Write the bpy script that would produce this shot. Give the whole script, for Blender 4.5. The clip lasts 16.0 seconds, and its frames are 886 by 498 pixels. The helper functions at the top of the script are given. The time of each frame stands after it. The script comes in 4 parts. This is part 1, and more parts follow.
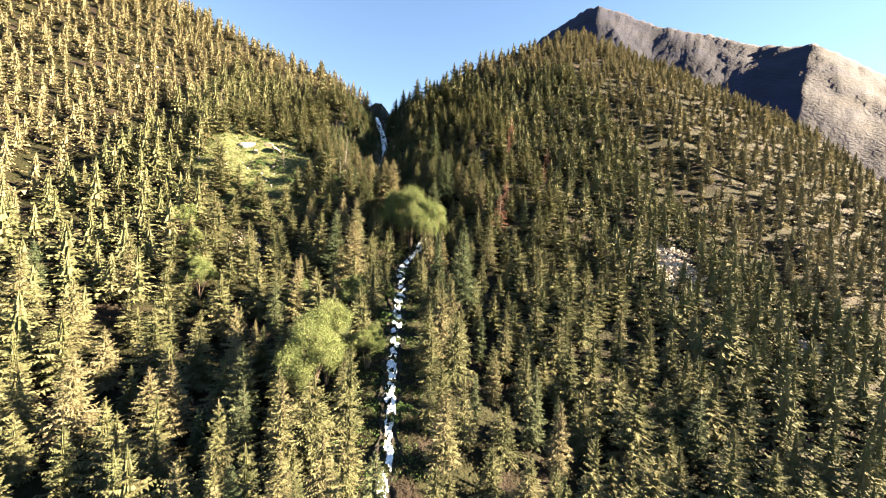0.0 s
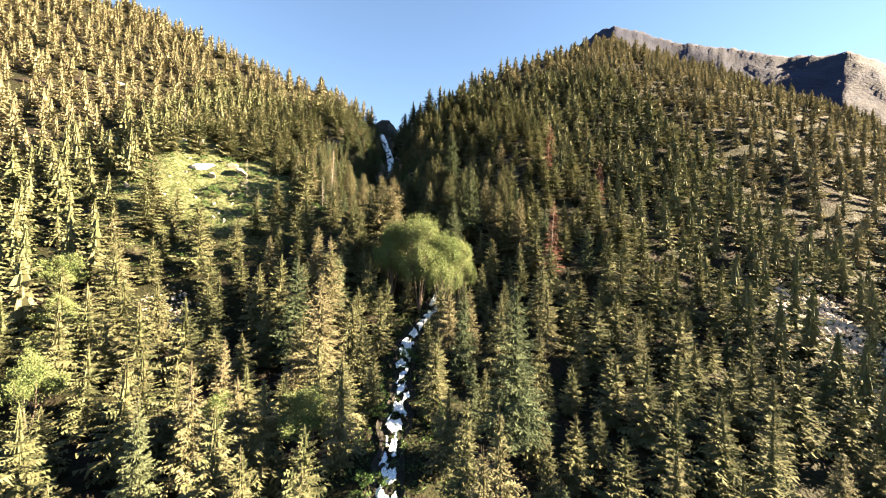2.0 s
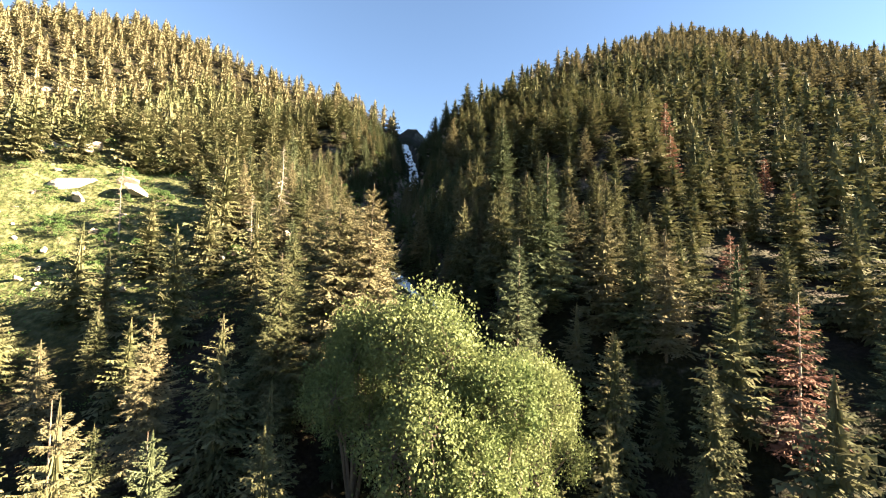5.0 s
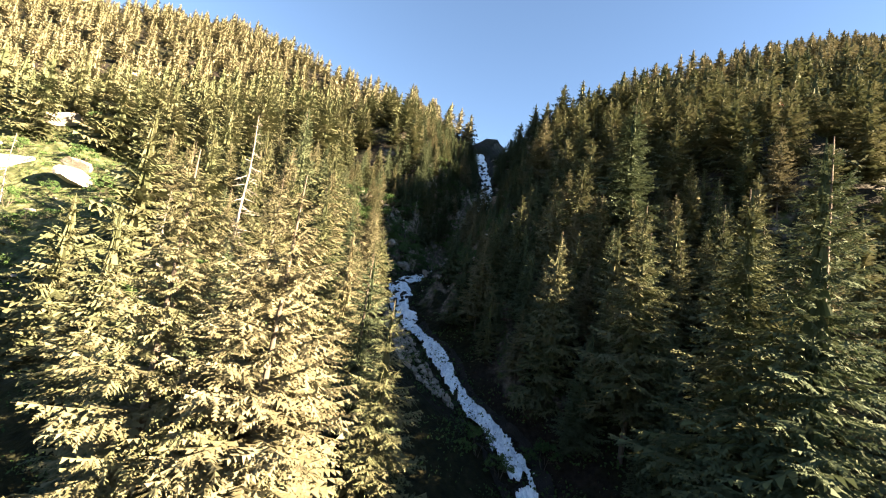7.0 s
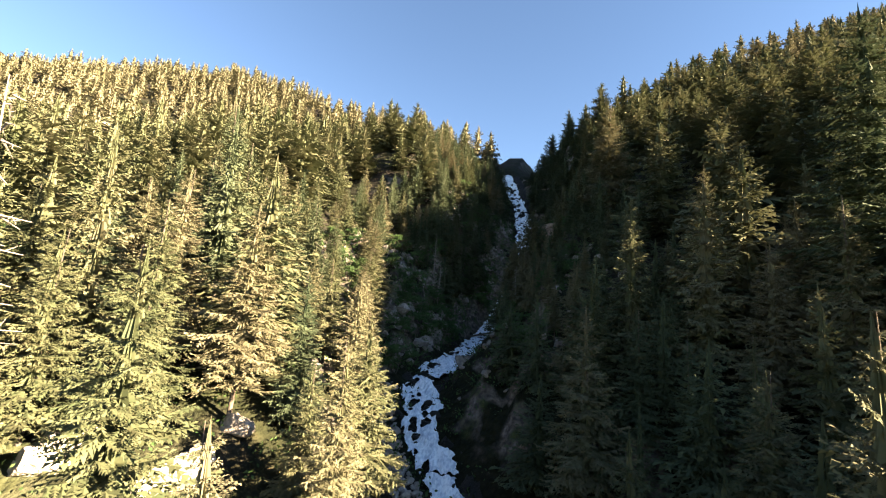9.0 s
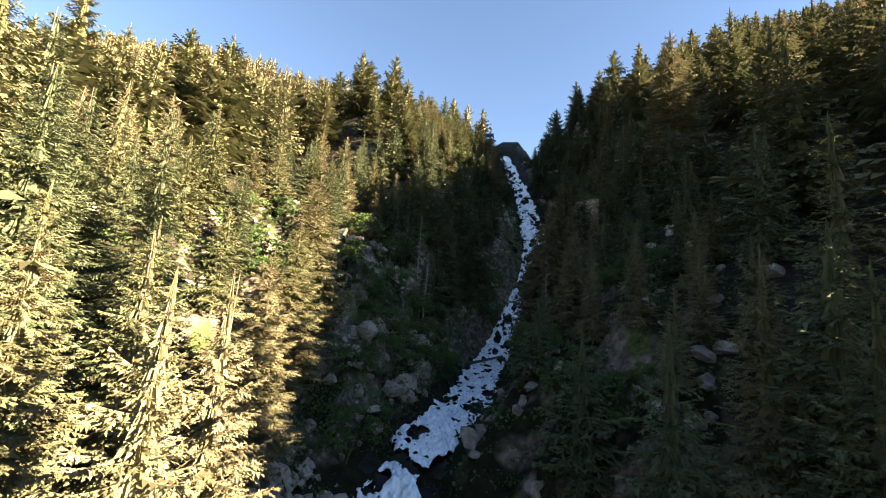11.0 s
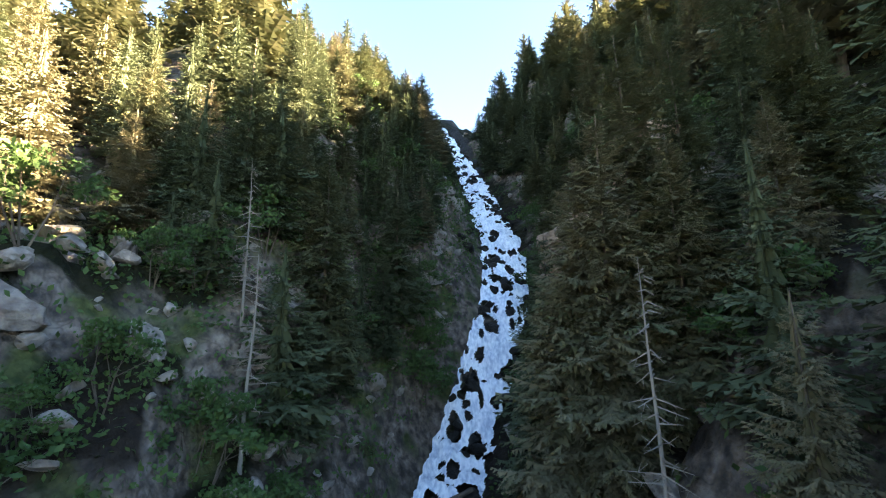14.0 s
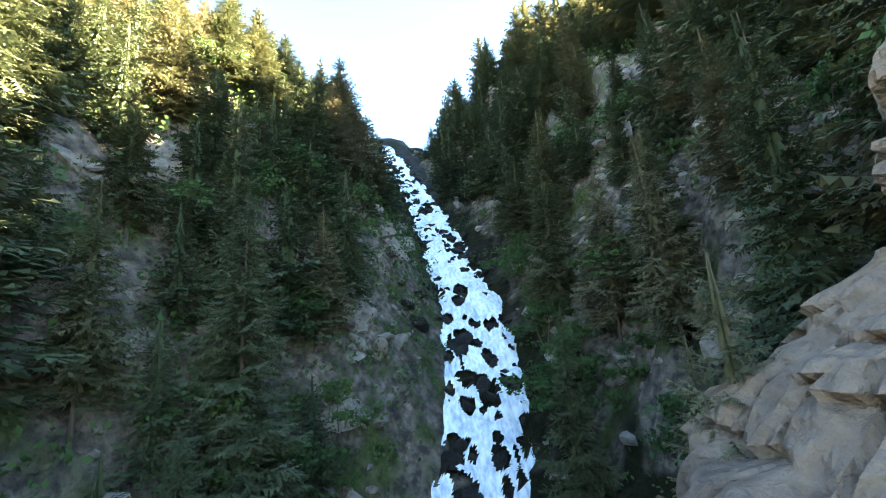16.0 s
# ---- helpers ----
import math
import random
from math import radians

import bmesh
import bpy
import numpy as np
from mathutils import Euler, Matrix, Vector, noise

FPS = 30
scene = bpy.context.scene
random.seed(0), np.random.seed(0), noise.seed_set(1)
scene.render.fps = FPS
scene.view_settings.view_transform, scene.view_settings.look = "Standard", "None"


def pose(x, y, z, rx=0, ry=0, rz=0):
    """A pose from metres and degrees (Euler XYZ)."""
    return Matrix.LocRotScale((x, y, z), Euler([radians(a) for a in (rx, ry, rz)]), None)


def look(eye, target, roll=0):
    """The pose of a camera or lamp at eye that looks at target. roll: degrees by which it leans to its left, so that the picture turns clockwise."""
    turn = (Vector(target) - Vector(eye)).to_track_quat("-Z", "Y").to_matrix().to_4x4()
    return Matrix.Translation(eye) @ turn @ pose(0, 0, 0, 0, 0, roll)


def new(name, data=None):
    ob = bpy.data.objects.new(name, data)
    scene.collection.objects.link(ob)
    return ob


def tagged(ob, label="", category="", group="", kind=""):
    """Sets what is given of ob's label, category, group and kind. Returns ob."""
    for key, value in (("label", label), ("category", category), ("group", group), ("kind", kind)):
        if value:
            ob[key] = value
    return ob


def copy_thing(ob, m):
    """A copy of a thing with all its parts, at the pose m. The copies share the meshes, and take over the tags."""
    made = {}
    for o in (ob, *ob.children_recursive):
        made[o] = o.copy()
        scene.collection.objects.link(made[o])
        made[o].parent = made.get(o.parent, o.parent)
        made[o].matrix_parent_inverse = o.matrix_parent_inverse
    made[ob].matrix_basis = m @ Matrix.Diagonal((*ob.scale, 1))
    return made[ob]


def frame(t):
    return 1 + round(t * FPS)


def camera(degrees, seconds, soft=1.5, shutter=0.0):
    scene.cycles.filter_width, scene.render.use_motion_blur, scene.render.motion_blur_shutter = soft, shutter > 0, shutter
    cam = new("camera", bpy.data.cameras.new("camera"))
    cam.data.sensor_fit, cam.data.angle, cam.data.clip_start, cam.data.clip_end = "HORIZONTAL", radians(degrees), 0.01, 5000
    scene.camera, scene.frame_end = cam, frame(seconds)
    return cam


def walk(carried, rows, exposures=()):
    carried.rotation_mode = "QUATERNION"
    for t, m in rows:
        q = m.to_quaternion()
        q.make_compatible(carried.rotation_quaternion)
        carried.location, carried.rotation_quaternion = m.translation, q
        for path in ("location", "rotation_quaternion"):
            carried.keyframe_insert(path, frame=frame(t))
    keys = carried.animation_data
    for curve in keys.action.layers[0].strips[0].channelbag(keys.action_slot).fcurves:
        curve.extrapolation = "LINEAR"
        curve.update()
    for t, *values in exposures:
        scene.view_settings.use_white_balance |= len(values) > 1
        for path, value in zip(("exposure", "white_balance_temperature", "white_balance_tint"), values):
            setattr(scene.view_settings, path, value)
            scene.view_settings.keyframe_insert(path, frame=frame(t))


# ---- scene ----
cam = camera(93.5, 16.0, soft=1.15)
PATH = [
    (0, (-15.59, -130.56, -17.952), (-15.248, -128.592, -18.051), 3.4),
    (0.5, (-13.373, -116.686, -17.075), (-13.066, -114.711, -17.15), 3.9),
    (1, (-11.481, -102.828, -15.801), (-11.208, -100.847, -15.835), 4.1),
    (1.5, (-9.908, -89.053, -14.079), (-9.65, -87.069, -14.091), 2.8),
    (2, (-8.302, -75.875, -12.145), (-8.053, -73.891, -12.123), 1.9),
    (2.5, (-6.655, -63.609, -10.406), (-6.421, -61.624, -10.357), 1.6),
    (3, (-4.973, -51.531, -8.598), (-4.758, -49.544, -8.532), 1.8),
    (5.5, (0.15, 3.9, 0.45), (0.133, 5.893, 0.621), 2.8),
    (6, (0.216, 12.764, 2.537), (0.134, 14.752, 2.734), 4.7),
    (6.5, (-0.211, 20.928, 4.285), (-0.405, 22.908, 4.483), 6.5),
    (7, (-0.225, 30.378, 6.327), (-0.535, 32.343, 6.527), 8.5),
    (7.5, (-1.209, 38.714, 8.2), (-1.602, 40.663, 8.414), 9.3),
    (8, (-3.058, 45.904, 9.797), (-3.496, 47.838, 10.055), 9.4),
    (8.5, (-5.124, 52.636, 11.72), (-5.566, 54.562, 12.026), 6.4),
    (9, (-7.367, 58.871, 13.441), (-7.787, 60.797, 13.782), 4.0),
    (9.5, (-9.448, 64.328, 14.753), (-9.85, 66.256, 15.099), 3.2),
    (10, (-11.53, 69.614, 15.861), (-11.908, 71.548, 16.202), 3.4),
    (12.5, (-13.516, 96.385, 15.566), (-13.734, 98.339, 15.935), 2.4),
    (13, (-14.15, 100.952, 17.049), (-14.299, 102.911, 17.422), 1.3),
    (13.5, (-14.587, 105.269, 18.836), (-14.665, 107.233, 19.209), 0.3),
    (14, (-14.789, 109.604, 20.576), (-14.807, 111.568, 20.955), -0.7),
    (14.5, (-14.814, 114.044, 22.234), (-14.782, 116.003, 22.639), -1.0),
    (15, (-14.475, 118.061, 23.788), (-14.376, 120.012, 24.217), -2.1),
    (15.5, (-13.943, 121.668, 25.276), (-13.793, 123.609, 25.734), -3.3),
    (16, (-12.954, 125.234, 26.767), (-12.791, 127.167, 27.255), -5.1),
]
EXPOSURES = [(0.0, 4.3, 6500, 9), (6.0, 4.3, 6450, 9), (10.0, 4.2, 6300, 10), (12.5, 5.1, 7200, 14), (14.0, 5.9, 6650, 9), (16.0, 6.5, 6500, 1)]
walk(cam, [(t, look(eye, target, roll)) for t, eye, target, roll in PATH], EXPOSURES)

# ---- light ----
SUN_AZ, SUN_EL = 98.0, 19.5          # degrees, clockwise from +y, and above the horizon
world = bpy.data.worlds.new("world")
scene.world = world
world.use_nodes = True
wn, wl = world.node_tree.nodes, world.node_tree.links
sky = wn.new("ShaderNodeTexSky")
sky.sky_type, sky.sun_disc = "NISHITA", False
sky.sun_elevation, sky.sun_rotation = radians(SUN_EL), radians(SUN_AZ)
sky.air_density, sky.dust_density, sky.ozone_density, sky.altitude = 1.0, 0.0, 1.1, 1800
wn["Background"].inputs["Strength"].default_value = 0.019
wl.new(sky.outputs["Color"], wn["Background"].inputs["Color"])
sun = new("sun", bpy.data.lights.new("sun", "SUN"))
sun.data.energy, sun.data.angle, sun.data.color = 5.0, radians(0.5), (1.0, 0.77, 0.50)
_a, _e = radians(SUN_AZ), radians(SUN_EL)
sun.matrix_world = look((math.sin(_a) * math.cos(_e) * 900, math.cos(_a) * math.cos(_e) * 900, math.sin(_e) * 900), (0, 0, 0))


# ---- materials ----
def mat(name, ramp, scale, fine, rough=0.85, bump=0.3, fine_amount=0.35, spec=0.25, translucent=0.0, vary=0.0, stretch=(1, 1, 1), world_space=True):
    """A procedural surface: a colour ramp driven by noise at two scales, with bump."""
    m = bpy.data.materials.new(name)
    m.use_nodes = True
    n, l = m.node_tree.nodes, m.node_tree.links
    bsdf = n["Principled BSDF"]
    bsdf.inputs["Roughness"].default_value = rough
    bsdf.inputs["Specular IOR Level"].default_value = spec
    geo = n.new("ShaderNodeNewGeometry")
    mapping = n.new("ShaderNodeMapping")
    mapping.inputs["Scale"].default_value = stretch
    if world_space:
        l.new(geo.outputs["Position"], mapping.inputs["Vector"])
    else:
        tc = n.new("ShaderNodeTexCoord")
        l.new(tc.outputs["Object"], mapping.inputs["Vector"])
    big, small = n.new("ShaderNodeTexNoise"), n.new("ShaderNodeTexNoise")
    big.inputs["Scale"].default_value, small.inputs["Scale"].default_value = scale, fine
    big.inputs["Detail"].default_value, small.inputs["Detail"].default_value = 4, 5
    for t in (big, small):
        l.new(mapping.outputs["Vector"], t.inputs["Vector"])
    add = n.new("ShaderNodeMix")
    add.inputs["Factor"].default_value = fine_amount
    l.new(big.outputs["Fac"], add.inputs["A"])
    l.new(small.outputs["Fac"], add.inputs["B"])
    fac = add.outputs["Result"]
    if vary:
        info = n.new("ShaderNodeObjectInfo")
        mul = n.new("ShaderNodeMath")
        mul.operation = "MULTIPLY_ADD"
        mul.inputs[1].default_value, mul.inputs[2].default_value = vary, -vary / 2
        l.new(info.outputs["Random"], mul.inputs[0])
        isl = n.new("ShaderNodeMath")
        isl.operation = "MULTIPLY_ADD"
        isl.inputs[1].default_value = vary * 0.5
        l.new(geo.outputs["Random Per Island"], isl.inputs[0])
        l.new(mul.outputs[0], isl.inputs[2])
        plus = n.new("ShaderNodeMath")
        l.new(fac, plus.inputs[0])
        l.new(isl.outputs[0], plus.inputs[1])
        fac = plus.outputs[0]
    cr = n.new("ShaderNodeValToRGB")
    el = cr.color_ramp.elements
    for i, (pos, col) in enumerate(ramp):
        e = el[i] if i < 2 else el.new(pos)
        e.position, e.color = pos, (*col, 1)
    l.new(fac, cr.inputs["Fac"])
    l.new(cr.outputs["Color"], bsdf.inputs["Base Color"])
    if bump:
        b = n.new("ShaderNodeBump")
        b.inputs["Strength"].default_value, b.inputs["Distance"].default_value = bump, 1.0 / fine
        l.new(small.outputs["Fac"], b.inputs["Height"])
        l.new(b.outputs["Normal"], bsdf.inputs["Normal"])
    if translucent:
        tr, mix = n.new("ShaderNodeBsdfTranslucent"), n.new("ShaderNodeMixShader")
        l.new(cr.outputs["Color"], tr.inputs["Color"])
        mix.inputs["Fac"].default_value = translucent
        l.new(bsdf.outputs["BSDF"], mix.inputs[1])
        l.new(tr.outputs["BSDF"], mix.inputs[2])
        l.new(mix.outputs["Shader"], n["Material Output"].inputs["Surface"])
    return m


NEEDLE = mat("needle", [(0.25, (0.04, 0.052, 0.025)), (0.5, (0.082, 0.086, 0.044)), (0.78, (0.128, 0.116, 0.07))], 0.16, 2.5, rough=0.75, bump=0, spec=0.08, translucent=0.14, vary=0.4)
# Darker, bluer needles; on the gully forests the tone stands in for shade.
NEEDLE_BLUE = mat("needle_blue", [(0.25, (0.034, 0.05, 0.027)), (0.75, (0.074, 0.087, 0.048))], 0.2, 2.5, rough=0.75, bump=0, spec=0.08, translucent=0.14, vary=0.3)
NEEDLE_DEAD = mat("needle_dead", [(0.3, (0.098, 0.0455, 0.0315)), (0.7, (0.175, 0.091, 0.0665))], 0.4, 3, rough=0.8, bump=0, translucent=0.2, vary=0.2)
LEAF = mat("leaf", [(0.3, (0.058, 0.088, 0.03)), (0.7, (0.128, 0.15, 0.064))], 0.35, 3, rough=0.6, bump=0, spec=0.12, translucent=0.3, vary=0.25)
# The same leaf, darkened and greened to the tone it has in shade.
LEAF_SHADED = mat("shaded_leaf", [(0.3, (0.026, 0.055, 0.018)), (0.7, (0.06, 0.10, 0.032))], 0.35, 3, rough=0.6, bump=0, spec=0.12, translucent=0.25, vary=0.25)
BARK = mat("bark", [(0.3, (0.0468, 0.0358, 0.0275)), (0.7, (0.116, 0.0935, 0.0743))], 1.2, 9, rough=0.95, bump=0.5, stretch=(1, 1, 0.25))
DEADWOOD = mat("deadwood", [(0.3, (0.125, 0.104, 0.0858)), (0.7, (0.234, 0.213, 0.187))], 1.0, 8, rough=0.9, bump=0.4, stretch=(1, 1, 0.2))
ROCK = mat("rock", [(0.3, (0.0578, 0.049, 0.0422)), (0.5, (0.145, 0.125, 0.108)), (0.72, (0.27, 0.24, 0.21))], 0.35, 3.2, rough=0.9, bump=0.9, fine_amount=0.5, vary=0.15)
PALE_ROCK = mat("pale_rock", [(0.3, (0.16, 0.135, 0.112)), (0.7, (0.36, 0.318, 0.275))], 0.5, 4, rough=0.9, bump=0.8, fine_amount=0.5, vary=0.2)
CRAG = mat("crag_rock", [(0.3, (0.0976, 0.0707, 0.0534)), (0.48, (0.184, 0.135, 0.0988)), (0.6, (0.242, 0.174, 0.126)), (0.72, (0.23, 0.118, 0.0553))], 0.45, 2.2, rough=0.9, bump=1.0, fine_amount=0.45)
WET = mat("wet_rock", [(0.3, (0.006, 0.006, 0.006)), (0.7, (0.03, 0.028, 0.024))], 0.8, 5, rough=0.6, bump=0.8, spec=0.12)
# The blue-grey end of the ramp paints soft shading into the foam.
FOAM = mat("foam", [(0.3, (0.3, 0.38, 0.5)), (0.58, (0.86, 0.9, 0.94))], 0.9, 5, rough=0.35, bump=0.7, fine_amount=0.6, stretch=(1, 0.5, 0.4))


def ground_mat():
    """Soil, dry grass and low scrub, darkened for forest shade, with bare rock where it is steep."""
    m = bpy.data.materials.new("hillside")
    m.use_nodes = True
    n, l = m.node_tree.nodes, m.node_tree.links
    bsdf = n["Principled BSDF"]
    bsdf.inputs["Roughness"].default_value, bsdf.inputs["Specular IOR Level"].default_value = 0.95, 0.15
    geo = n.new("ShaderNodeNewGeometry")

    def tex(scale, detail=5):
        t = n.new("ShaderNodeTexNoise")
        t.inputs["Scale"].default_value, t.inputs["Detail"].default_value = scale, detail
        l.new(geo.outputs["Position"], t.inputs["Vector"])
        return t.outputs["Fac"]

    def ramp(fac, stops):
        r = n.new("ShaderNodeValToRGB")
        for i, (p, c) in enumerate(stops):
            e = r.color_ramp.elements[i] if i < 2 else r.color_ramp.elements.new(p)
            e.position, e.color = p, (*c, 1)
        l.new(fac, r.inputs["Fac"])
        return r.outputs["Color"]

    def mixed(fac, a, b):
        x = n.new("ShaderNodeMix")
        x.data_type = "RGBA"
        l.new(fac, x.inputs["Factor"])
        l.new(a, x.inputs["A"])
        l.new(b, x.inputs["B"])
        return x.outputs["Result"]

    # Darker than real grass and soil, painting in the shade between trees.
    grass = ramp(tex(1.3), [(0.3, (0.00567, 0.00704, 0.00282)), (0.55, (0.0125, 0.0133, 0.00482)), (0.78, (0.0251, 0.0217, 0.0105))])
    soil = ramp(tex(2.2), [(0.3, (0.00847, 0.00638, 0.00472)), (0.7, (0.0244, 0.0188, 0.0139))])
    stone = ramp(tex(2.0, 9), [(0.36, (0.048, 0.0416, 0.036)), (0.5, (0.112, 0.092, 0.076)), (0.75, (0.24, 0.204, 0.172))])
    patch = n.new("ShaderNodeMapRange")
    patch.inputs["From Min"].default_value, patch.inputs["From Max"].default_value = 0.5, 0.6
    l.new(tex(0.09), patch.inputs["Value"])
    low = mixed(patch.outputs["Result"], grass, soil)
    # Meadow grass of the clearing, lightened to look sunlit.
    meadow = ramp(tex(0.9, 7), [(0.36, (0.0225, 0.031, 0.011)), (0.5, (0.055, 0.062, 0.0248)), (0.64, (0.1, 0.102, 0.055))])
    off = n.new("ShaderNodeVectorMath")
    off.operation = "DISTANCE"
    off.inputs[1].default_value = (-64, 74, 8)
    l.new(geo.outputs["Position"], off.inputs[0])
    clear = n.new("ShaderNodeMapRange")
    clear.inputs["From Min"].default_value, clear.inputs["From Max"].default_value = 44, 24
    l.new(off.outputs["Value"], clear.inputs["Value"])
    low = mixed(clear.outputs["Result"], low, meadow)
    sep = n.new("ShaderNodeSeparateXYZ")
    l.new(geo.outputs["Normal"], sep.inputs["Vector"])
    rough = n.new("ShaderNodeMath")
    rough.operation = "MULTIPLY_ADD"
    rough.inputs[1].default_value = 0.5
    l.new(tex(0.35), rough.inputs[0])
    l.new(sep.outputs["Z"], rough.inputs[2])
    steep = n.new("ShaderNodeMapRange")
    steep.inputs["From Min"].default_value, steep.inputs["From Max"].default_value = 0.9, 0.78
    l.new(rough.outputs[0], steep.inputs["Value"])
    warp = n.new("ShaderNodeVectorMath")
    warp.operation = "MULTIPLY_ADD"
    warp.inputs[1].default_value = (3.0, 3.0, 3.0)
    wob = n.new("ShaderNodeTexNoise")
    wob.inputs["Scale"].default_value = 0.7
    l.new(geo.outputs["Position"], wob.inputs["Vector"])
    l.new(wob.outputs["Color"], warp.inputs[0])
    l.new(geo.outputs["Position"], warp.inputs[2])
    joint = n.new("ShaderNodeTexVoronoi")
    joint.feature = "DISTANCE_TO_EDGE"
    joint.inputs["Scale"].default_value = 0.6
    l.new(warp.outputs["Vector"], joint.inputs["Vector"])
    gap = n.new("ShaderNodeMapRange")
    gap.inputs["From Min"].default_value, gap.inputs["From Max"].default_value = 0.05, 0.0
    gap.inputs["To Max"].default_value = 0.4
    l.new(joint.outputs["Distance"], gap.inputs["Value"])
    cleft = ramp(tex(5.0), [(0.3, (0.02, 0.018, 0.015)), (0.7, (0.05, 0.045, 0.035))])
    moss = n.new("ShaderNodeMapRange")
    moss.inputs["From Min"].default_value, moss.inputs["From Max"].default_value = 0.5, 0.62
    l.new(tex(0.5, 7), moss.inputs["Value"])
    growth = ramp(tex(3.0), [(0.3, (0.022, 0.034, 0.012)), (0.7, (0.075, 0.085, 0.03))])
    stone = mixed(moss.outputs["Result"], mixed(gap.outputs["Result"], stone, cleft), growth)
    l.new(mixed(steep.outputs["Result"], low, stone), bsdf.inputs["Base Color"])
    bump = n.new("ShaderNodeBump")
    bump.inputs["Strength"].default_value, bump.inputs["Distance"].default_value = 1.0, 0.5
    l.new(tex(1.6, 8), bump.inputs["Height"])
    l.new(bump.outputs["Normal"], bsdf.inputs["Normal"])
    return m


GROUND = ground_mat()
# Dark blue base colour stands in for haze over the distant range.
FAR_HAZE_ROCK = mat("far_mountain", [(0.36, (0.002, 0.0046, 0.0165)), (0.5, (0.0034, 0.007, 0.024)), (0.66, (0.0066, 0.0118, 0.039))], 0.012, 0.12, rough=0.95, bump=0.3, fine_amount=0.45)


# ---- the lie of the land ----
STREAM_Y = [-400, -150, -60, -45, -16, 0, 10, 20, 26, 32, 40, 49, 56, 63, 72, 80, 88, 94, 100, 106, 112, 118, 124, 130, 134, 138, 142, 146, 150, 155, 160, 165, 173, 181, 185, 192, 200, 240, 400]
STREAM_X = [-40, -22, -10.7, -10, -7.6, -5.5, -5, -3.6, -0.7, 2.9, 5.8, 6.6, 6, 4.8, 2.7, -2.9, -8.7, -13.8, -17.6, -19.0, -18.2, -16.7, -16.2, -16.0, -15.4, -14.0, -12.3, -10.3, -9.4, -8.9, -9.4, -9.9, -10.7, -12.7, -14.3, -17.5, -17.5, -14, -14]
FALL_Y = [-400, -150, -60, -20, 0, 20, 32, 40, 49, 56, 63, 72, 80, 88, 94, 100, 106, 112, 118, 124, 130, 134, 138, 142, 146, 150, 155, 160, 165, 173, 181, 185, 192, 200, 240, 400]
FALL_Z = [-150, -84, -54.4, -43.5, -38.2, -32.8, -27.6, -22.8, -17.8, -14.6, -11.7, -8.7, -6, -1.9, 0.3, 3.3, 6.2, 7.5, 8.3, 9.3, 10.1, 11, 13.2, 17, 22, 25.3, 29.7, 33.4, 37.5, 43.2, 50.9, 55.5, 63.7, 69, 90, 70]
CREST_X = [-700, -400, -250, -120, -60, -30, -12, 20, 60, 120, 220, 350, 700]
CREST_Y = [420, 262, 330, 267, 262, 214, 182, 195, 236, 271, 345, 212, 193]


def waves(x, y, size, seed):
    """Smooth uneven relief of about that wavelength, within about -1 to 1."""
    r = np.random.RandomState(seed)
    out = 0
    for k in range(7):
        a, s, ph = r.uniform(0, 2 * np.pi), r.uniform(0.7, 1.5), r.uniform(0, 6.28)
        out = out + np.sin((x * np.cos(a) + y * np.sin(a)) * 2 * np.pi / (size * s) + ph + 1.3 * np.sin((x * np.sin(a) - y * np.cos(a)) * 4.1 / (size * s) + 2 * ph))
    return out / 4.0


def stream(y):
    return np.interp(y, STREAM_Y, STREAM_X), np.interp(y, FALL_Y, FALL_Z)


def off_stream(x, y):
    """How far to the side of the stream, as a share of the gully's half width (1 at its rim)."""
    d = x - np.interp(y, STREAM_Y, STREAM_X)
    left = np.interp(y, [-60, 20, 45, 80, 110, 130, 180, 240], [40, 30, 19, 13, 16, 10, 16, 25])
    right = np.interp(y, [-60, 40, 80, 110, 130, 180, 240], [45, 30, 19, 15, 15, 18, 25])
    return np.where(d < 0, -d / left, d / right), d


